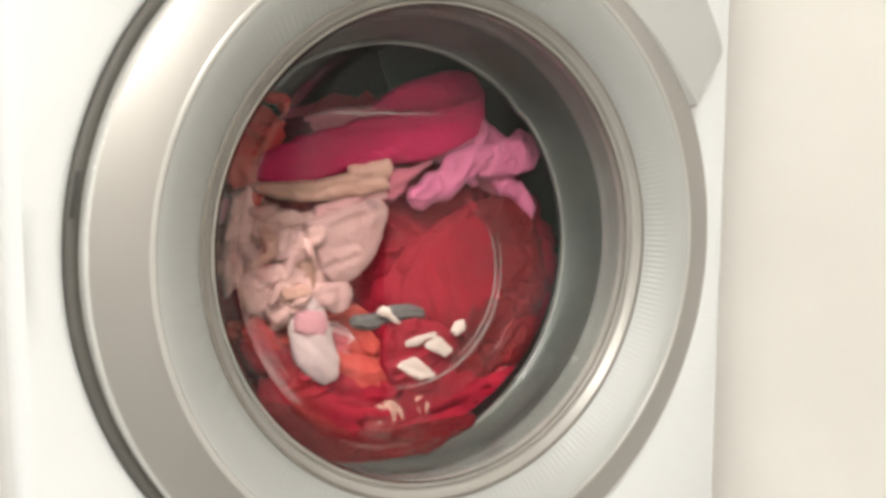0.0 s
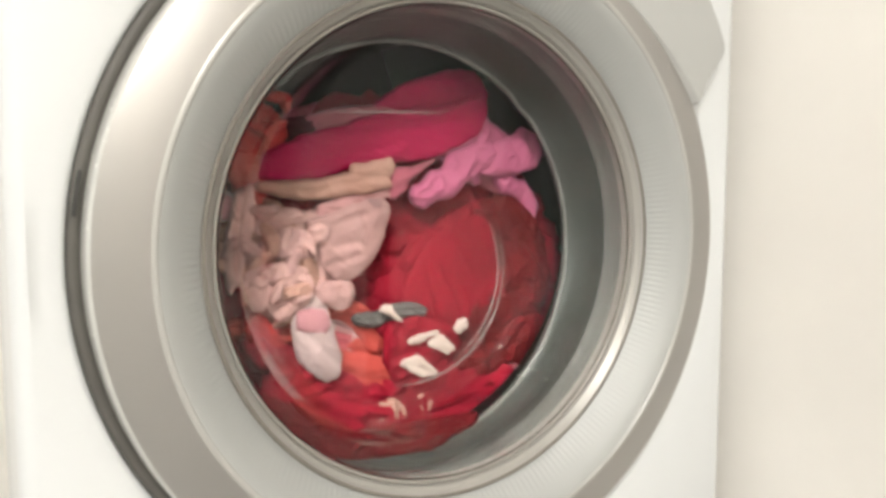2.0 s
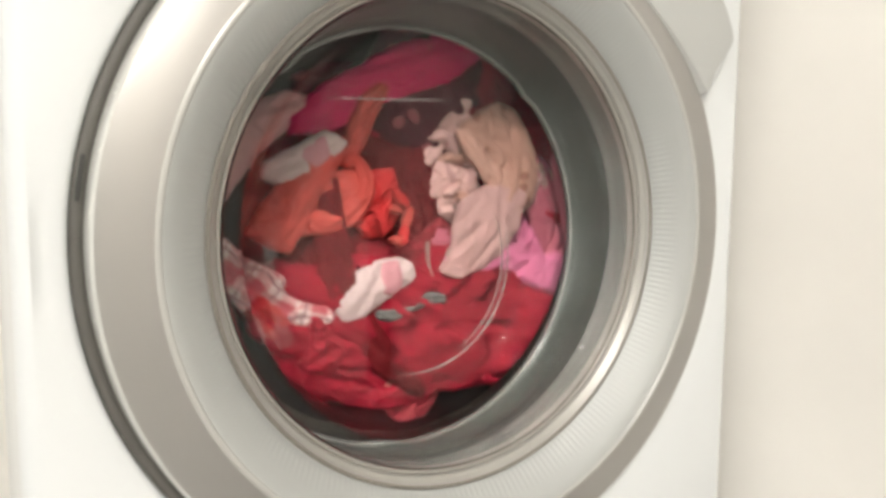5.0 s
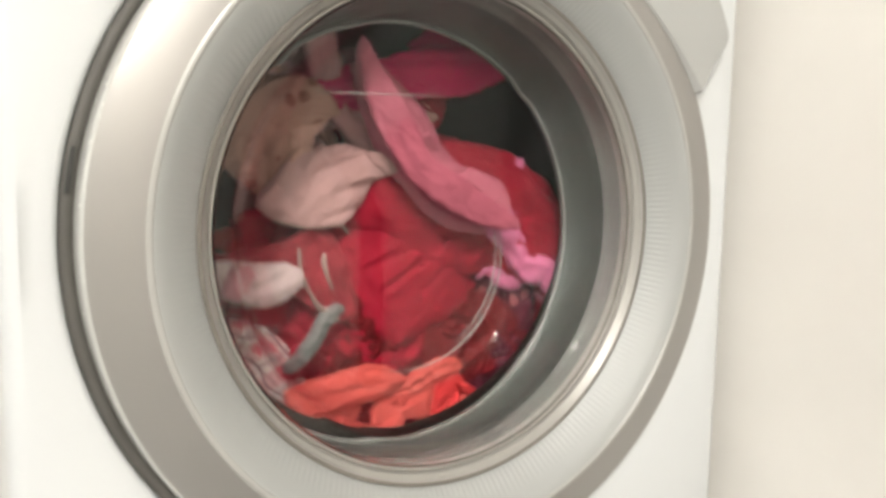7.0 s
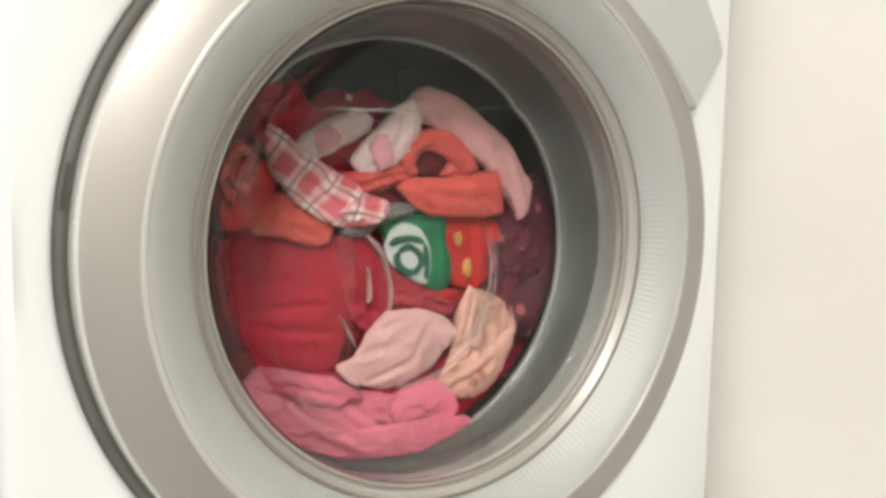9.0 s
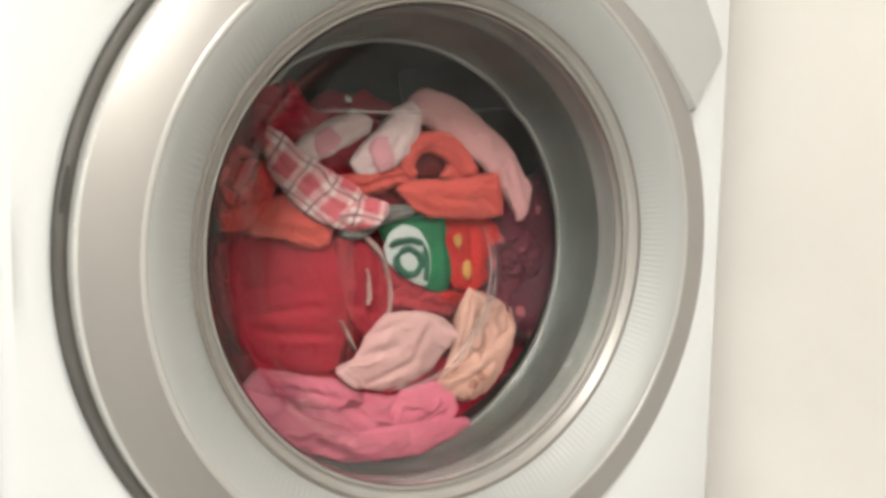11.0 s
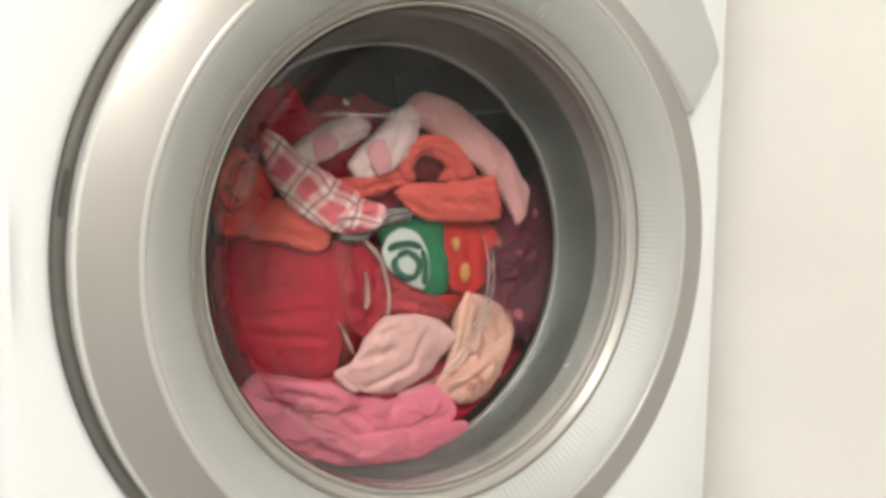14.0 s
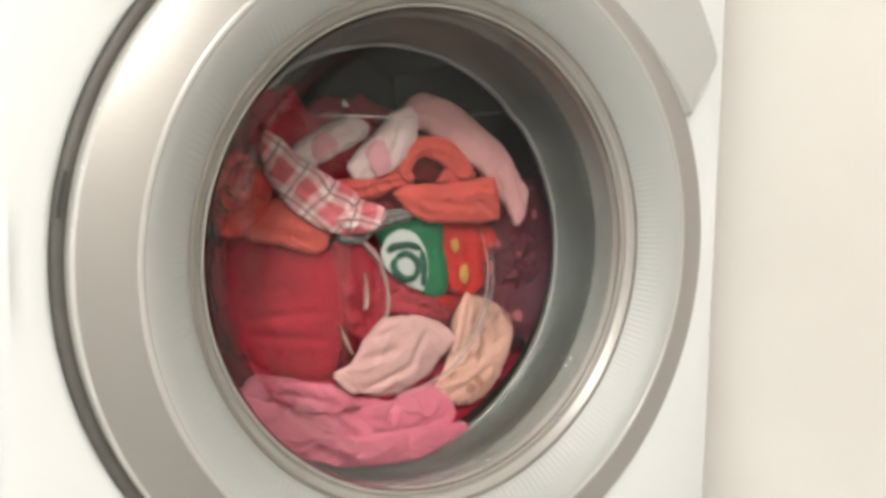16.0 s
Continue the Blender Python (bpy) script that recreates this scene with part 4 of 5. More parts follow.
ob = garment("banded_sock", "white sock with a faded pink band", "sock", (-0.074, 0.108, -0.076, 120), (-0.004, 0.112, 0.086, 0))
sock = sheet(ob, "leg", C_SOCK, [(0.025, 0.033), (0.034, 0.025), (0.033, 0.008), (0.026, -0.008), (0.011, -0.022), (-0.008, -0.031), (-0.025, -0.03), (-0.032, -0.021), (-0.025, -0.007), (-0.009, 0.008), (0.007, 0.027)], dy=0, thick=0.0075, fa=60, creases=((0.017, 0.026, 0.001, -0.024, 0.0014), (-0.02, -0.011, 0.006, 0.009, 0.0011),), wr=0.0009, folds=60, seed=28)
sheet(sock, "pink_band", C_FADED, [(-0.019, -0.007), (-0.01, 0.003), (-0.001, 0), (0.005, -0.022), (-0.008, -0.028), (-0.014, -0.02)], dy=-0.0065, thick=0.004, fa=60, wr=0.0005, seed=29)

ob = garment("striped_sock", "white and pink sock, creased", "sock", (-0.14, 0.12, 0.026, 60), (-0.05, 0.12, 0.088, 0))
sock = sheet(ob, "leg", C_SOCK, [(-0.037, -0.014), (-0.023, 0), (-0.001, 0.013), (0.018, 0.021), (0.036, 0.016), (0.034, 0.003), (0.015, -0.009), (-0.003, -0.017), (-0.017, -0.024), (-0.03, -0.021)], dy=0, thick=0.0075, fa=30, creases=((-0.025, -0.014, 0.024, 0.009, 0.0016), (-0.006, 0.009, 0.004, -0.011, 0.0012),), wr=0.0012, folds=80, seed=30)
sheet(sock, "pink_band", C_FADED, [(-0.019, -0.002), (-0.007, 0.006), (0.005, -0.002), (0.001, -0.012), (-0.014, -0.019)], dy=-0.0065, thick=0.004, fa=60, wr=0.0005, seed=129)

ob = garment("blush_shirt", "blush pink cotton shirt draped over the load", "shirt", (-0.105, 0.15, 0.02, -150), (0.085, 0.116, 0.09, 0))
band(ob, "body", C_BLUSH, [(-0.067, 0.018, 0.009), (-0.05, 0.026, 0.0157), (-0.027, 0.02, 0.019), (0.001, 0.004, 0.0185), (0.027, -0.013, 0.0179), (0.046, -0.035, 0.0168), (0.056, -0.057, 0.0112), (0.06, -0.071, 0.0067)], dy=0, thick=0.0075, wr=0.0012, folds=1.6, seed=31)
sheet(ob, "collar", C_BLUSH, [(-0.057, 0.028), (-0.044, 0.042), (-0.027, 0.038), (-0.002, 0.022), (0.027, 0.01), (0.044, -0.005), (0.031, -0.01), (-0.002, 0.005), (-0.032, 0.012), (-0.05, 0.015)], dy=0.004, thick=0.006, fa=-35, creases=((-0.044, 0.032, 0.017, 0.005, 0.0015),), wr=0.001, seed=33)
sheet(ob, "sleeve", C_BLUSH, [(0.028, -0.026), (0.041, -0.017), (0.058, -0.031), (0.069, -0.046), (0.062, -0.07), (0.054, -0.075), (0.045, -0.061), (0.037, -0.044)], dy=-0.005, thick=0.006, fa=-65, creases=((0.038, -0.031, 0.053, -0.068, 0.0016), (0.05, -0.028, 0.063, -0.057, 0.0013),), wr=0.0008, seed=32)

ob = garment("orange_shirt", "orange cotton shirt bunched in thick folds", "shirt", (-0.083, 0.122, -0.09, 20), (0.015, 0.112, 0.045, 0))
sheet(ob, "body", C_ORANGE, [(-0.01, -0.001), (0.008, 0.007), (0.043, 0.008), (0.073, 0.012), (0.095, 0.015), (0.102, -0.001), (0.104, -0.024), (0.081, -0.028), (0.051, -0.027), (0.026, -0.026), (0.006, -0.018)], dy=-0.002, thick=0.0083, fa=8, creases=((0.043, 0.006, 0.086, 0.004, 0.0016), (0.074, -0.004, 0.097, -0.022, 0.002), (0.014, -0.007, 0.068, -0.012, 0.0011), (-0.003, -0.007, 0.026, -0.022, 0.0013),), wr=0.001, folds=60, seed=34, rings=42, segs=150)
band(ob, "collar", C_ORANGE, [(0.009, 0.009, 0.0056), (0.001, 0.018, 0.0062), (0.006, 0.033, 0.0078), (0.022, 0.041, 0.0095), (0.042, 0.037, 0.0112), (0.058, 0.025, 0.0112), (0.068, 0.013, 0.009)], dy=0, thick=0.0075, wr=0.0013, folds=2.2, seed=35)
# A deep red sheet gives the dark of the collar's opening by colour.
sheet(ob, "collar_hole_shade", C_DEEP, [(0.011, 0.018), (0.015, 0.03), (0.029, 0.035), (0.043, 0.028), (0.046, 0.016), (0.034, 0.009), (0.02, 0.009)], dy=0.008, thick=0.004, wr=0.0006, seed=36)
sheet(ob, "fold", C_ORANGE, [(0.037, 0.009), (0.046, 0.026), (0.044, 0.037), (0.064, 0.029), (0.078, 0.019), (0.077, 0.01), (0.059, 0.005)], dy=0.002, thick=0.0067, fa=-50, creases=((0.046, 0.033, 0.054, 0.011, 0.0016), (0.053, 0.031, 0.07, 0.013, 0.0014),), wr=0.0012, seed=136)
band(ob, "sleeve", C_ORANGE, [(-0.068, 0.002, 0.0067), (-0.047, 0.001, 0.0101), (-0.026, 0.005, 0.0101), (-0.007, 0.01, 0.009), (0.011, 0.009, 0.0067)], dy=0.003, thick=0.0067, wr=0.0014, folds=2, seed=37)

ob = garment("orange_shorts", "orange cotton shorts, folded over", "shorts", (-0.122, 0.122, 0.062, 60), (-0.098, 0.118, 0.026, 0))
sheet(ob, "leg", C_ORANGE, [(-0.025, -0.019), (-0.014, -0.001), (0.002, 0.014), (0.017, 0.004), (0.032, -0.008), (0.049, -0.015), (0.044, -0.03), (0.029, -0.033), (0.003, -0.024)], dy=0, thick=0.0067, fa=-20, creases=((-0.011, -0.011, 0.032, -0.023, 0.0013),), wr=0.0008, folds=60, seed=38)
sheet(ob, "leg", C_ORANGERED, [(-0.048, 0.011), (-0.039, 0.033), (-0.023, 0.041), (-0.006, 0.037), (0, 0.02), (-0.006, 0.002), (-0.024, -0.016), (-0.045, -0.016)], dy=0.003, thick=0.0075, fa=30, creases=((-0.041, -0.002, -0.01, 0.025, 0.0022),), wr=0.002, folds=90, seed=39)
crumple(ob, (C_ORANGERED, C_ORANGE), -0.034, 0.026, 0.018, 0.020, 7, 0.010, -0.006, 190)

ob = garment("checked_shirt", "red and white checked cotton shirt, twisted", "shirt", (-0.015, 0.128, -0.092, -20), (-0.066, 0.11, 0.046, 0))
sheet(ob, "body", C_CHECK, [(-0.041, 0.047), (-0.031, 0.042), (-0.021, 0.031), (-0.003, 0.02), (0.012, 0.013), (0.033, 0.001), (0.045, -0.01), (0.056, -0.02), (0.05, -0.035), (0.032, -0.038), (0.014, -0.035), (-0.003, -0.027), (-0.022, -0.014), (-0.035, 0), (-0.043, 0.013), (-0.046, 0.031)], dy=0, thick=0.006, fa=-40, creases=((-0.031, 0.014, 0.017, -0.018, 0.002), (-0.041, 0.027, -0.013, 0.014, 0.0015), (-0.003, 0.01, 0.037, -0.017, 0.0015), (-0.031, 0.001, -0.003, -0.019, 0.0012),), wr=0.001, folds=90, uva=-38, seed=40, rings=42, segs=150)
sheet(ob, "sleeve", C_CHECK, [(0.014, -0.025), (0.03, -0.013), (0.05, -0.009), (0.062, -0.016), (0.055, -0.031), (0.035, -0.036)], dy=-0.004, thick=0.0053, fa=70, wr=0.0018, folds=170, uva=-10, seed=41)

ob = garment("striped_shirt", "red cotton shirt with broad white stripes, bunched", "shirt", (0.018, 0.113, -0.118, 0), (-0.08, 0.16, 0.085, 90))
shirt = sheet(ob, "body", C_RED, [(-0.026, 0.045), (0.002, 0.049), (0.038, 0.036), (0.049, 0.018), (0.038, -0), (0.029, -0.02), (0.002, -0.022), (-0.021, -0.013), (-0.032, 0.013)], dy=0, thick=0.0075, fa=25, creases=((-0.026, 0.013, 0.038, 0.026, 0.0015), (-0.015, -0.014, 0.032, 0.006, 0.0012),), wr=0.0014, folds=80, seed=42)
sheet(shirt, "stripe", C_STRIPE, [(-0.022, 0.008), (-0.014, 0.011), (-0.005, 0.014), (0.005, 0.007), (0.019, 0), (0.018, -0.006), (0.008, -0.006), (-0.001, -0.004), (-0.011, 0)], dy=-0.0115, thick=0.003, fa=20, creases=((-0.013, 0.007, 0.013, -0.003, 0.001),), wr=0.0005, ragged=0.002, seed=43)
sheet(shirt, "stripe", C_STRIPE, [(0.007, 0.025), (0.015, 0.029), (0.023, 0.03), (0.027, 0.025), (0.035, 0.019), (0.031, 0.01), (0.024, 0.012), (0.019, 0.018), (0.012, 0.02)], dy=-0.0115, thick=0.003, wr=0.0006, ragged=0.002, seed=44)
sheet(shirt, "stripe", C_STRIPE, [(-0.013, 0.03), (-0.005, 0.033), (0.004, 0.034), (0.017, 0.037), (0.018, 0.032), (0.008, 0.029), (-0.001, 0.026), (-0.011, 0.025)], dy=-0.0115, thick=0.003, wr=0.0006, ragged=0.002, seed=45)
sheet(shirt, "stripe", C_STRIPE, [(-0.041, 0.058), (-0.033, 0.061), (-0.026, 0.06), (-0.022, 0.053), (-0.016, 0.045), (-0.021, 0.046), (-0.029, 0.053), (-0.035, 0.053)], dy=-0.01, thick=0.003, wr=0.0006, ragged=0.002, seed=46)
sheet(shirt, "stripe", C_STRIPE, [(0.037, 0.042), (0.047, 0.044), (0.049, 0.034), (0.041, 0.029), (0.034, 0.033)], dy=-0.0115, thick=0.003, wr=0.0006, ragged=0.002, seed=48)
# This strip takes the place of red reflected along the bowl's lower glass.
sheet(ob, "hem", C_DEEP, [(-0.167, 0.016), (-0.149, -0.003), (-0.118, -0.028), (-0.079, -0.047), (-0.038, -0.058), (0.006, -0.053), (0.044, -0.038), (0.047, -0.047), (0.006, -0.064), (-0.038, -0.067), (-0.08, -0.061), (-0.118, -0.043), (-0.145, -0.025), (-0.164, -0.002)], dy=-0.033, thick=0.0075, fa=-20, wr=0.002, seed=148)
sheet(ob, "sleeve", C_RED, [(-0.045, 0.049), (-0.024, 0.057), (-0.007, 0.04), (-0.013, 0.01), (-0.024, 0.001), (-0.029, 0.027)], dy=0.003, thick=0.006, fa=60, wr=0.002, folds=90, seed=47)

ob = garment("red_vest", "red cotton vest squeezed along the drum's edge", "vest", (-0.082, 0.118, -0.112, 0), (-0.085, 0.128, 0.103, 0))
band(ob, "body", C_RED, [(-0.054, 0.04, 0.0101), (-0.035, 0.023, 0.0146), (-0.007, 0.003, 0.0168), (0.028, -0.015, 0.0168), (0.06, -0.025, 0.0146), (0.082, -0.036, 0.0101)], dy=0, thick=0.0075, wr=0.0014, folds=1.8, seed=144)
sheet(ob, "strap", C_ORANGERED, [(-0.056, 0.045), (-0.044, 0.059), (-0.026, 0.042), (-0.019, 0.022), (-0.031, 0.015), (-0.047, 0.028)], dy=-0.003, thick=0.006, fa=-30, creases=((-0.047, 0.048, -0.027, 0.021, 0.0018),), wr=0.0014, seed=145)
sheet(ob, "fold", C_RED, [(-0.034, 0.009), (0.009, -0.016), (0.073, -0.036), (0.119, -0.064), (0.084, -0.087), (0.029, -0.071), (-0.011, -0.044), (-0.037, -0.011)], dy=0.004, thick=0.0075, fa=-20, creases=((-0.011, -0.023, 0.05, -0.057, 0.002), (0.04, -0.041, 0.119, -0.07, 0.002),), wr=0.0022, folds=70, seed=146)
sheet(ob, "fold", C_RED, [(-0.003, 0.028), (0.009, 0.018), (0.018, 0.005), (0.024, -0.014), (0.004, -0.027), (-0.018, -0.018), (-0.023, -0.007), (-0.011, 0.006)], dy=-0.002, thick=0.008, fa=60, creases=((0.002, 0.02, 0.012, -0.015, 0.0018), (-0.017, -0.01, 0.017, -0.004, 0.0016),), wr=0.0018, folds=80, seed=149)

ob = garment("print_tee", "green and red cotton tee with a white oval print", "t-shirt", (0.03, 0.165, -0.04, 120), (0.04, 0.122, -0.013, 0))
tee = sheet(ob, "green_panel", C_GREEN, [(-0.045, 0.021), (-0.035, 0.032), (-0.015, 0.036), (0.02, 0.034), (0.024, 0.005), (0.03, -0.021), (0.025, -0.036), (0.005, -0.036), (-0.011, -0.025), (-0.03, -0.009)], dy=-0.002, thick=0.0067, fa=60, creases=((-0.032, 0.026, 0.014, 0.028, 0.0012), (0.02, 0.025, 0.026, -0.026, 0.001),), wr=0.0007, folds=50, seed=46)
sheet(ob, "red_panel", C_TEE, [(0.02, 0.033), (0.059, 0.032), (0.082, 0.025), (0.086, 0.003), (0.075, -0.024), (0.056, -0.04), (0.033, -0.035), (0.028, -0.011), (0.024, 0.01)], dy=0, thick=0.0067, fa=80, creases=((0.046, 0.025, 0.053, -0.028, 0.0014), (0.064, 0.025, 0.071, -0.018, 0.0016),), wr=0.0009, folds=60, seed=47)
sheet(ob, "red_panel", C_TEE, [(-0.028, -0.009), (-0.008, -0.025), (0.01, -0.038), (0.032, -0.038), (0.054, -0.042), (0.032, -0.059), (-0.005, -0.048), (-0.025, -0.034)], dy=0.004, thick=0.0067, fa=-30, wr=0.0012, seed=147)
sheet(tee, "oval_print", C_WHITE, [(-0.044, 0.005), (-0.039, 0.019), (-0.026, 0.026), (-0.01, 0.022), (0.001, 0.006), (0.004, -0.014), (-0.001, -0.029), (-0.012, -0.027), (-0.027, -0.019), (-0.039, -0.008)], dy=-0.0095, thick=0.003, wr=0.0003, ragged=0.0003, seed=48)
band(tee, "ring_print", C_DARKGREEN, [(-0.031, 0.001, 0.0034), (-0.021, 0.005, 0.0034), (-0.011, -0.001, 0.0034), (-0.008, -0.009, 0.0034), (-0.013, -0.017, 0.0034), (-0.022, -0.018, 0.0034), (-0.03, -0.012, 0.0034), (-0.033, -0.005, 0.0034), (-0.031, 0.001, 0.0034)], dy=-0.0118, thick=0.0024, wr=0.0001, ragged=0.0002, seed=49, m=10)
band(tee, "bar_print", C_DARKGREEN, [(-0.04, 0.007, 0.0034), (-0.031, 0.011, 0.0034), (-0.018, 0.012, 0.0034), (-0.005, 0.008, 0.0034)], dy=-0.0118, thick=0.0022, wr=0.0001, ragged=0.0002, seed=50, m=10, n=24)
band(tee, "bar_print", C_DARKGREEN, [(-0.005, 0.007, 0.0028), (-0.002, -0.009, 0.0034), (-0.003, -0.025, 0.0028)], dy=-0.0118, thick=0.0022, wr=0.0001, ragged=0.0002, seed=150, m=10, n=24)
sheet(ob, "yellow_print", C_GOLD, [(0.028, 0.015), (0.034, 0.017), (0.037, 0.009), (0.033, 0.003), (0.029, 0.007)], dy=-0.0085, thick=0.002, wr=0.0003, seed=51, rings=10, segs=40)
sheet(ob, "yellow_print", C_GOLD, [(0.038, -0.01), (0.045, -0.007), (0.049, -0.018), (0.044, -0.027), (0.039, -0.021)], dy=-0.0085, thick=0.002, wr=0.0003, seed=52, rings=10, segs=40)

ob = garment("maroon_dress", "maroon floral printed cotton dress, dark with water", "dress", (0.06, 0.17, 0.02, 0), (0.158, 0.128, -0.028, 0))
add(ob, "skirt", C_MAROON, 0, 0, 0.058, 0.085, 0, thick=0.018, wr=0.006, folds=60, fa=70, lobe=0.15, seed=53)
sheet(ob, "fold", C_MAROON, [(-0.039, 0.018), (-0.022, 0.034), (0.005, 0.039), (0.019, 0.011), (0.014, -0.017), (-0.014, -0.026), (-0.034, -0.014)], dy=-0.008, thick=0.009, fa=60, creases=((-0.028, -0.004, 0.009, 0.022, 0.0024), (-0.026, 0.023, -0, -0.016, 0.002),), wr=0.002, folds=80, seed=153)

ob = garment("grey_sock", "grey cotton sock twisted among the shirts", "sock", (-0.026, 0.114, -0.078, 15), (-0.026, 0.116, 0.0, 0))
band(ob, "leg", C_GREY, [(-0.018, 0.006, 0.005), (0, 0.008, 0.0073), (0.015, 0.016, 0.0067), (0.032, 0.023, 0.0067), (0.052, 0.025, 0.005)], dy=0, thick=0.006, wr=0.0012, folds=2, seed=54)

ob = garment("pale_cloth", "pale crumpled cotton cloth at the drum's lower edge", "cloth", (0.006, 0.114, -0.15, 0), (0.07, 0.165, -0.06, 60))
sheet(ob, "fold", C_CREAM, [(-0.027, 0.005), (-0.013, 0.01), (0.002, 0.003), (0.003, -0.02), (-0.005, -0.033), (-0.017, -0.024), (-0.025, -0.01)], dy=0, thick=0.0053, fa=80, creases=((-0.016, 0.006, -0.013, -0.027, 0.0018), (-0.004, 0.002, -0.004, -0.024, 0.0014),), wr=0.0012, seed=160)
sheet(ob, "fold", C_CREAM, [(0.013, 0.007), (0.023, 0.008), (0.03, -0.001), (0.025, -0.015), (0.017, -0.013)], dy=0, thick=0.0053, fa=80, creases=((0.021, 0.005, 0.022, -0.012, 0.0014),), wr=0.001, seed=161)
sheet(ob, "fold", C_DUSTY, [(-0.039, 0.017), (-0.006, 0.017), (0.041, 0.01), (0.048, -0.017), (0.029, -0.041), (-0.011, -0.039), (-0.039, -0.013)], dy=0.003, thick=0.0053, fa=40, creases=((0.012, -0.014, 0.035, -0.042, 0.002),), wr=0.002, seed=162)

ob = garment("streaked_jersey", "dusty red jersey with broken highlights put on as pale strips", "jersey", (0.02, 0.145, -0.02, 60), (0.002, 0.122, -0.036, 0))
sheet(ob, "body", C_DUSTY, [(-0.048, 0.038), (-0.025, 0.045), (0.002, 0.019), (0.028, -0.006), (0.061, -0.018), (0.071, -0.036), (0.034, -0.036), (0.003, -0.038), (-0.019, -0.048), (-0.035, -0.034), (-0.045, 0.003)], dy=0, thick=0.0067, fa=60, creases=((-0.033, 0.031, -0.014, -0.034, 0.0018), (0.002, -0.01, 0.055, -0.026, 0.002), (-0.019, -0.028, 0.02, -0.031, 0.0015),), wr=0.0016, folds=80, seed=170)
sheet(ob, "fold", C_DUSTY, [(0.007, -0.008), (0.041, -0.013), (0.069, -0.027), (0.066, -0.037), (0.03, -0.031), (0.01, -0.023)], dy=-0.004, thick=0.0053, fa=-15, creases=((0.015, -0.015, 0.06, -0.03, 0.0015),), wr=0.0012, seed=171)
# Broken highlights, put on as pale strips of colour.
band(ob, "highlight_streak", C_STREAK, [(-0.024, 0.039, 0.0017), (-0.015, 0.031, 0.0028), (-0.006, 0.019, 0.0022), (-0.001, 0.003, 0.0011), (0.002, -0.012, 0.0011), (-0, -0.029, 0.0011)], dy=-0.008, thick=0.004, wr=0.0004, folds=1, ragged=0.001, seed=172, m=10)
band(ob, "highlight_streak", C_STREAK, [(-0.022, 0.012, 0.0006), (-0.02, 0.002, 0.0017), (-0.019, -0.013, 0.0017), (-0.021, -0.02, 0.0006)], dy=-0.008, thick=0.004, wr=0.0004, folds=1, ragged=0.001, seed=173, m=10)
band(ob, "highlight_streak", C_STREAK, [(-0.045, -0.031, 0.0006), (-0.039, -0.043, 0.0011), (-0.031, -0.059, 0.0006)], dy=-0.006, thick=0.004, wr=0.0004, folds=1, ragged=0.001, seed=174, m=10)


# ---- what moves ----
TURNS = [(3.35, 0), (3.4, 2), (3.5, 8), (3.6, 19), (3.7, 36), (3.8, 59), (3.9, 86), (4.0, 115), (4.1, 145), (4.2, 176), (6.3, 827), (7.9, 1323), (8.0, 1354), (8.1, 1383),
         (8.2, 1411), (8.3, 1437), (8.4, 1467), (8.5, 1509), (8.6, 1544), (8.7, 1561), (8.8, 1569)]
FULL = TURNS[-1][1]


def turned(t):
    if t <= TURNS[0][0]:
        return 0.0
    for (t0, a0), (t1, a1) in zip(TURNS, TURNS[1:]):
        if t <= t1:
            return a0 + (a1 - a0) * (t - t0) / (t1 - t0)
    return FULL


def short(a):
    return (a + 180) % 360 - 180


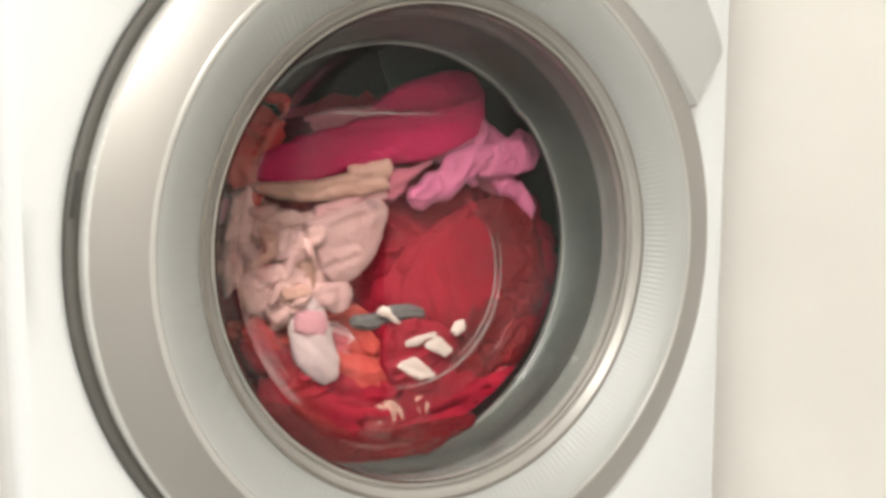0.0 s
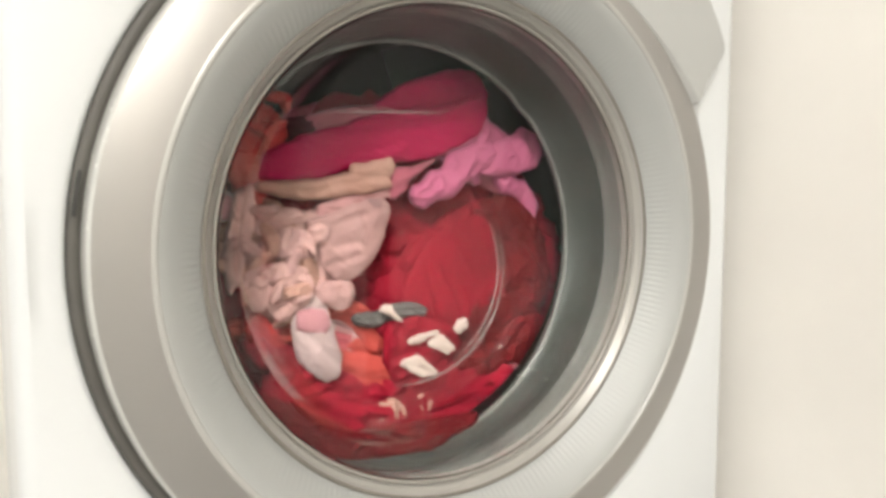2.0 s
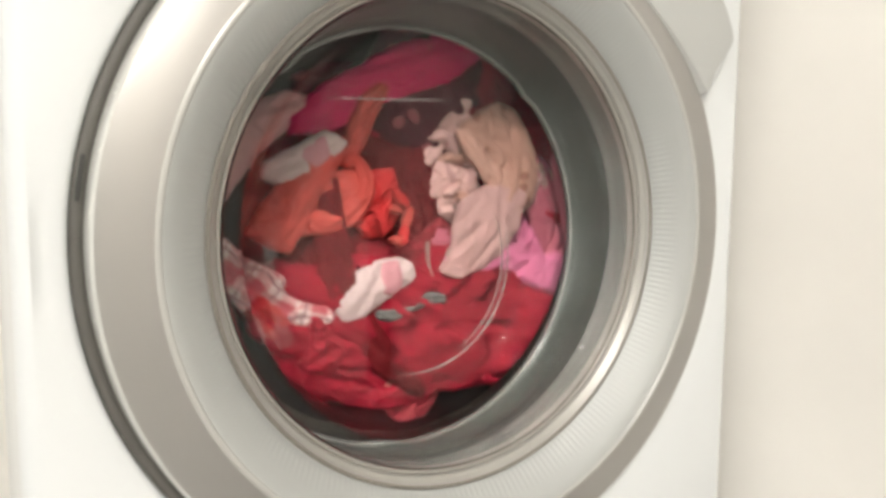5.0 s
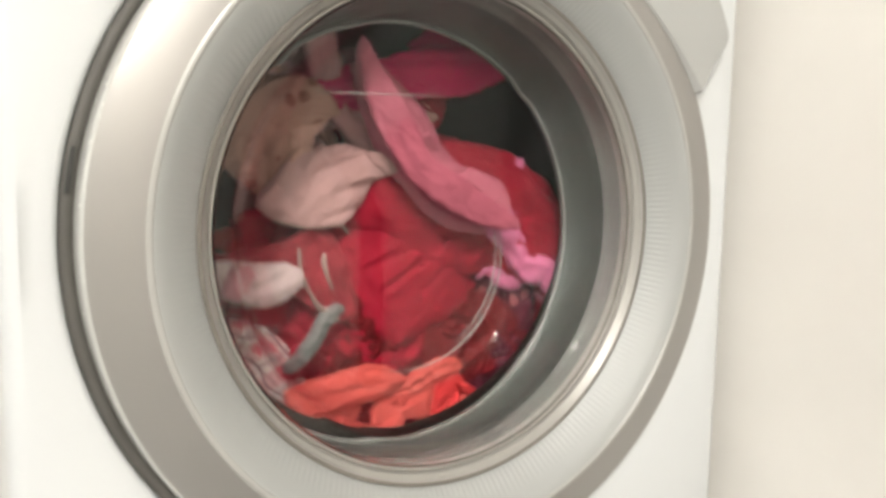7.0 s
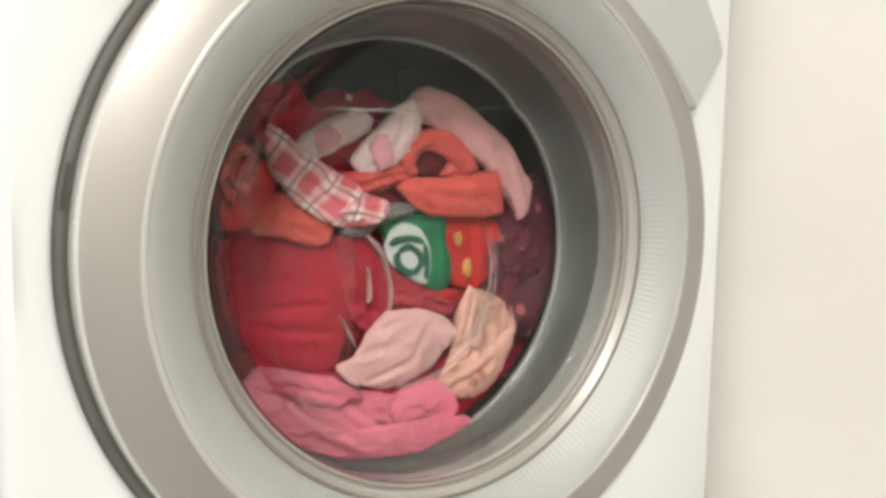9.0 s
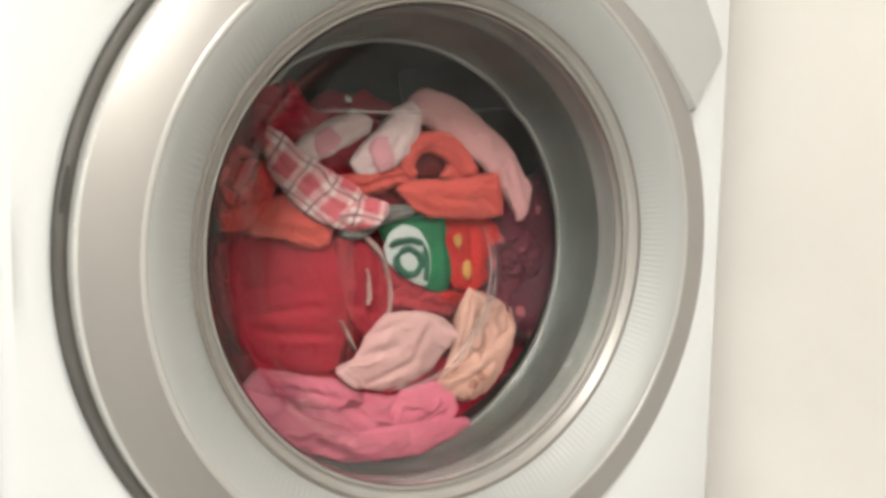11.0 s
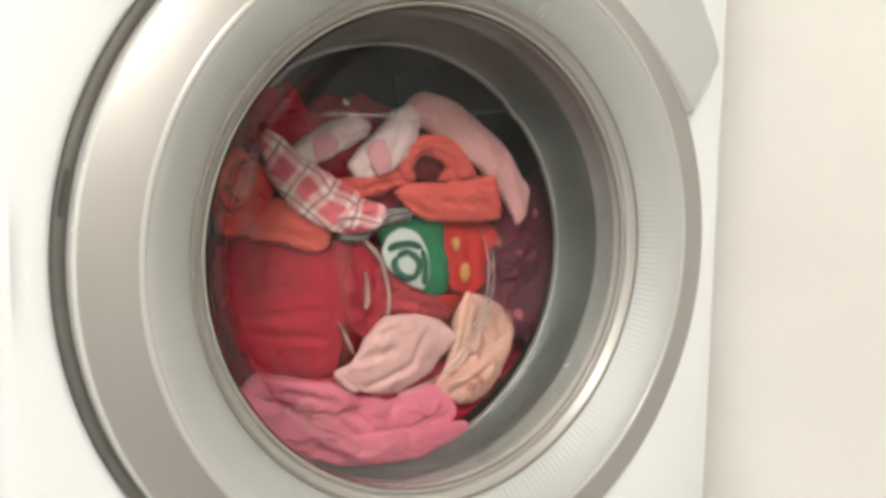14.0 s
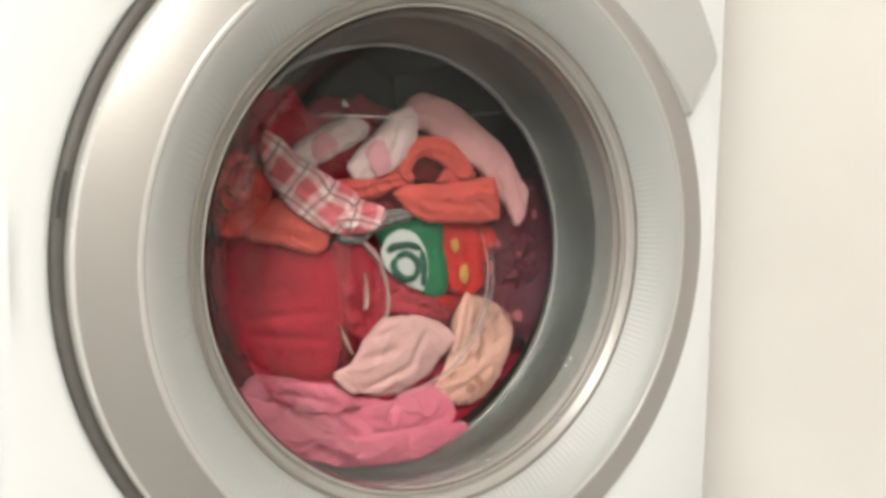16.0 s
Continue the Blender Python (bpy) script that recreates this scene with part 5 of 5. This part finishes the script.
# where each piece lies at some moments of the run: seconds, x, depth, z and, where it slips in the drum, its turn
STOPS = {
    "red_bath_towel": [(3.5, 0.06, 0.124, -0.05), (4, -0.029, 0.126, -0.095, 190), (6.5, -0.101, 0.124, -0.05, 17), (7, 0.021, 0.124, -0.05, 159), (7.5, -0.099, 0.126, -0.055, 6), (8, 0.011, 0.124, -0.031, 159), (8.5, -0.08, 0.124, -0.075, -49)],
    "hot_pink_shirt": [(4, 0.062, 0.15, -0.176), (6.5, -0.054, 0.132, -0.191, 10), (7, 0.018, 0.112, 0.055, 28), (7.5, -0.059, 0.116, -0.169, 2), (8, -0.01, 0.112, 0.102, 168), (8.5, 0.002, 0.116, -0.162, -22)],
    "lilac_shirt": [(3.5, 0.093, 0.112, 0.049), (4, 0.047, 0.112, -0.119, 75), (6.5, -0.071, 0.14, -0.116), (7, 0.136, 0.112, -0.031, 240), (7.5, -0.026, 0.14, -0.14), (8, 0.072, 0.111, 0.03, 250), (8.5, 0.08, 0.114, -0.09, 70)],
    "speckled_vest": [(3.5, -0.054, 0.122, 0), (4, 0.034, 0.118, -0.06, 60), (6.5, -0.016, 0.112, -0.116, 22), (7, -0.061, 0.112, 0.032, 178), (7.5, 0.014, 0.112, -0.096, -8), (8, -0.103, 0.112, 0.019, 125), (8.5, 0.028, 0.112, -0.06, -58)],
    "lace_blouse": [(3.5, -0.103, 0.116, -0.009), (4, 0.109, 0.124, -0.023, 0), (6.5, 0.027, 0.116, -0.152, 50), (7, -0.11, 0.122, 0.068), (7.5, 0.101, 0.116, -0.088, -8), (8, -0.123, 0.126, 0.044), (8.5, 0.101, 0.114, -0.005, -55)],
    "print_tee": [(4, 0.02, 0.175, -0.038), (6.2, 0.045, 0.16, 0.046), (6.3, 0.027, 0.113, 0.046), (6.5, 0.056, 0.113, -0.05), (6.7, -0, 0.113, -0.133), (6.8, -0.049, 0.113, -0.139), (7, -0.11, 0.17, -0.07), (7.3, -0.092, 0.113, 0.089), (7.5, 0.033, 0.12, 0.023), (7.6, 0.039, 0.113, -0.02), (7.8, 0.007, 0.113, -0.095), (8, -0.076, 0.118, -0.12), (8.2, -0.13, 0.13, -0.044), (8.4, -0.108, 0.113, 0.062), (8.5, -0.026, 0.113, 0.065), (8.6, 0.023, 0.113, 0.02)],
    "orange_shorts": [(3.5, -0.098, 0.122, 0.1), (4, -0.012, 0.12, 0.027), (6.5, 0.081, 0.114, 0.033, -20), (7, 0.035, 0.118, -0.168, 150), (7.5, -0.103, 0.114, 0.043, -5), (8, 0.14, 0.114, -0.087, 140), (8.5, -0.145, 0.114, -0.009, -50)],
    "checked_shirt": [(3.5, -0.03, 0.13, -0.095), (4, -0.11, 0.114, 0.069), (6.5, -0.024, 0.135, 0.12), (7, -0.102, 0.14, -0.123), (7.5, -0.063, 0.112, 0.072, 8), (8, 0.039, 0.114, -0.12, 170), (8.5, -0.124, 0.114, 0.029, -60)],
    "banded_sock": [(3.5, -0.092, 0.108, -0.06), (4, -0.068, 0.112, -0.012, 235), (6.5, -0.036, 0.114, 0.018, -40), (7, -0.123, 0.114, -0.04, 50), (7.5, -0.047, 0.135, 0.126), (8, -0.12, 0.116, -0.052, 60), (8.5, -0.106, 0.128, 0.076, -60)],
    "striped_sock": [(4, 0.074, 0.113, 0.058), (6.5, -0.071, 0.116, 0.092, 10), (7, 0.092, 0.16, -0.03), (7.5, 0.138, 0.15, 0.048), (8, -0.065, 0.113, -0.075), (8.5, -0.024, 0.15, -0.012)],
    "magenta_towel": [(3.5, 0.017, 0.118, 0.094), (4, 0.069, 0.128, 0.099, 60), (6.5, 0.105, 0.122, -0.125, 60), (7, 0.042, 0.132, 0.133, 0), (7.5, 0.16, 0.16, -0.078), (8, -0.048, 0.128, 0.138, 0), (8.5, 0.136, 0.15, 0.046)],
    "cream_top": [(3.5, -0.042, 0.112, 0.054), (4, 0.118, 0.118, -0.043, 93), (6.5, 0.024, 0.16, -0.113)],
    "red_shirt": [(4, -0.065, 0.128, 0.036), (6.5, -0.014, 0.135, 0.086), (7, 0.097, 0.13, -0.131), (7.5, -0.037, 0.15, 0.07), (8, 0.119, 0.135, -0.035), (8.5, -0.06, 0.14, 0.081)],
    "striped_shirt": [(3.5, -0.011, 0.113, -0.122), (4, -0.128, 0.116, -0.043, 112), (4.3, -0.1, 0.15, 0.03), (6.5, -0.062, 0.15, 0.04), (7, -0.084, 0.165, -0.093), (7.5, -0.064, 0.165, -0.017), (8, -0.074, 0.165, -0.073), (8.5, -0.063, 0.165, 0.002)],
    "pale_cloth": [(3.5, -0.038, 0.112, -0.148), (4, -0.135, 0.113, -0.043)],
    "bed_sheet": [(4, 0.031, 0.157, -0.086), (6.5, 0.044, 0.157, -0.093), (7, 0.044, 0.157, -0.092), (7.5, 0.045, 0.157, -0.091), (8, 0.048, 0.157, -0.083), (8.5, 0.047, 0.157, -0.079)],
    "ruffled_blouse": [(3.5, -0.105, 0.11, -0.008), (4, 0.06, 0.113, -0.013, 100), (6.5, 0.019, 0.16, -0.134)],
    "orange_shirt": [(4, 0.085, 0.118, 0.089), (6.5, 0.01, 0.112, 0.031, -65), (7, 0.007, 0.116, -0.143, 170), (7.5, -0.033, 0.112, 0.086, -8), (8, 0.047, 0.114, -0.155, 165), (8.5, -0.08, 0.114, 0.081, -65)],
    "blush_shirt": [(4, -0.077, 0.13, 0.129), (6.5, 0.118, 0.135, 0.104, 20), (7, -0.021, 0.135, 0.088), (7.5, 0.099, 0.135, 0.097, -10), (8, 0.127, 0.15, -0.175), (8.5, 0.029, 0.13, 0.136, -60)],
    "red_vest": [(4, -0.112, 0.122, 0.018, 60), (6.5, -0.113, 0.12, 0.073, 60), (7, 0.032, 0.15, -0.126), (7.5, -0.119, 0.122, 0.085, 40), (8, 0.072, 0.15, -0.077), (8.5, -0.097, 0.124, 0.106, -30)],
    "maroon_dress": [(4, 0.123, 0.14, 0.046), (6.5, 0.148, 0.135, -0.075), (7, 0.121, 0.14, -0.122), (7.5, 0.144, 0.13, -0.01), (8, 0.144, 0.14, 0.04), (8.5, 0.11, 0.13, 0.092, -60)],
    "grey_sock": [(4, -0.101, 0.114, -0.013, 95), (6.5, -0.054, 0.114, -0.019, 60), (7, -0.066, 0.114, -0.072, 150), (7.5, -0.024, 0.114, 0.01, -10), (8, -0.02, 0.114, -0.067, 140), (8.5, -0.064, 0.114, -0.02, -60)],
    "streaked_jersey": [(4, -0.032, 0.13, -0.055), (6.5, -0.027, 0.12, -0.031, -5), (7, -0.08, 0.122, -0.047, 170), (7.5, -0.016, 0.122, -0.031, -10), (8, -0.068, 0.122, -0.046, 150), (8.5, -0.041, 0.122, -0.002, -60)],
}


def motions():
    times = [0.0, 3.3] + [round(3.35 + 0.05 * k, 2) for k in range(110)] + [8.9, 16.0]
    walk(drum, [(t, pose(0, 0, 0, 0, turned(t), 0)) for t in times])
    for ob, (xa, ya, za, sa), (xb, yb, zb, sb) in LAUNDRY:
        stops = [(3.35, xa, ya, za)] + STOPS[ob.name] + [(8.8, xb, yb, zb)]
        # each stop in the turning drum: angle, radius, depth and the piece's own turn
        known, last = [], None
        for t, x, y, z, *own in stops:
            f = math.degrees(math.atan2(-z, x)) - turned(t)
            s = own[0] - turned(t) if own else sa if t < 4.5 else sb - FULL
            if last:
                f, s = last[0] + short(f - last[0]), last[1] + short(s - last[1])
            last = (f, s)
            known.append((t, f, math.hypot(x, z), y, s))
        rows = []
        for t in times:
            u = min(max(t, 3.35), 8.8)
            k = max(i for i in range(len(known) - 1) if known[i][0] <= u)
            a, b = known[k], known[k + 1]
            w = (u - a[0]) / (b[0] - a[0])
            f, r, y, s = (p + (q - p) * w for p, q in zip(a[1:], b[1:]))
            f = radians(f + turned(t))
            rows.append((t, pose(r * math.cos(f), y, Z0 - r * math.sin(f), 0, s + turned(t), 0)))
        walk(ob, rows)


motions()
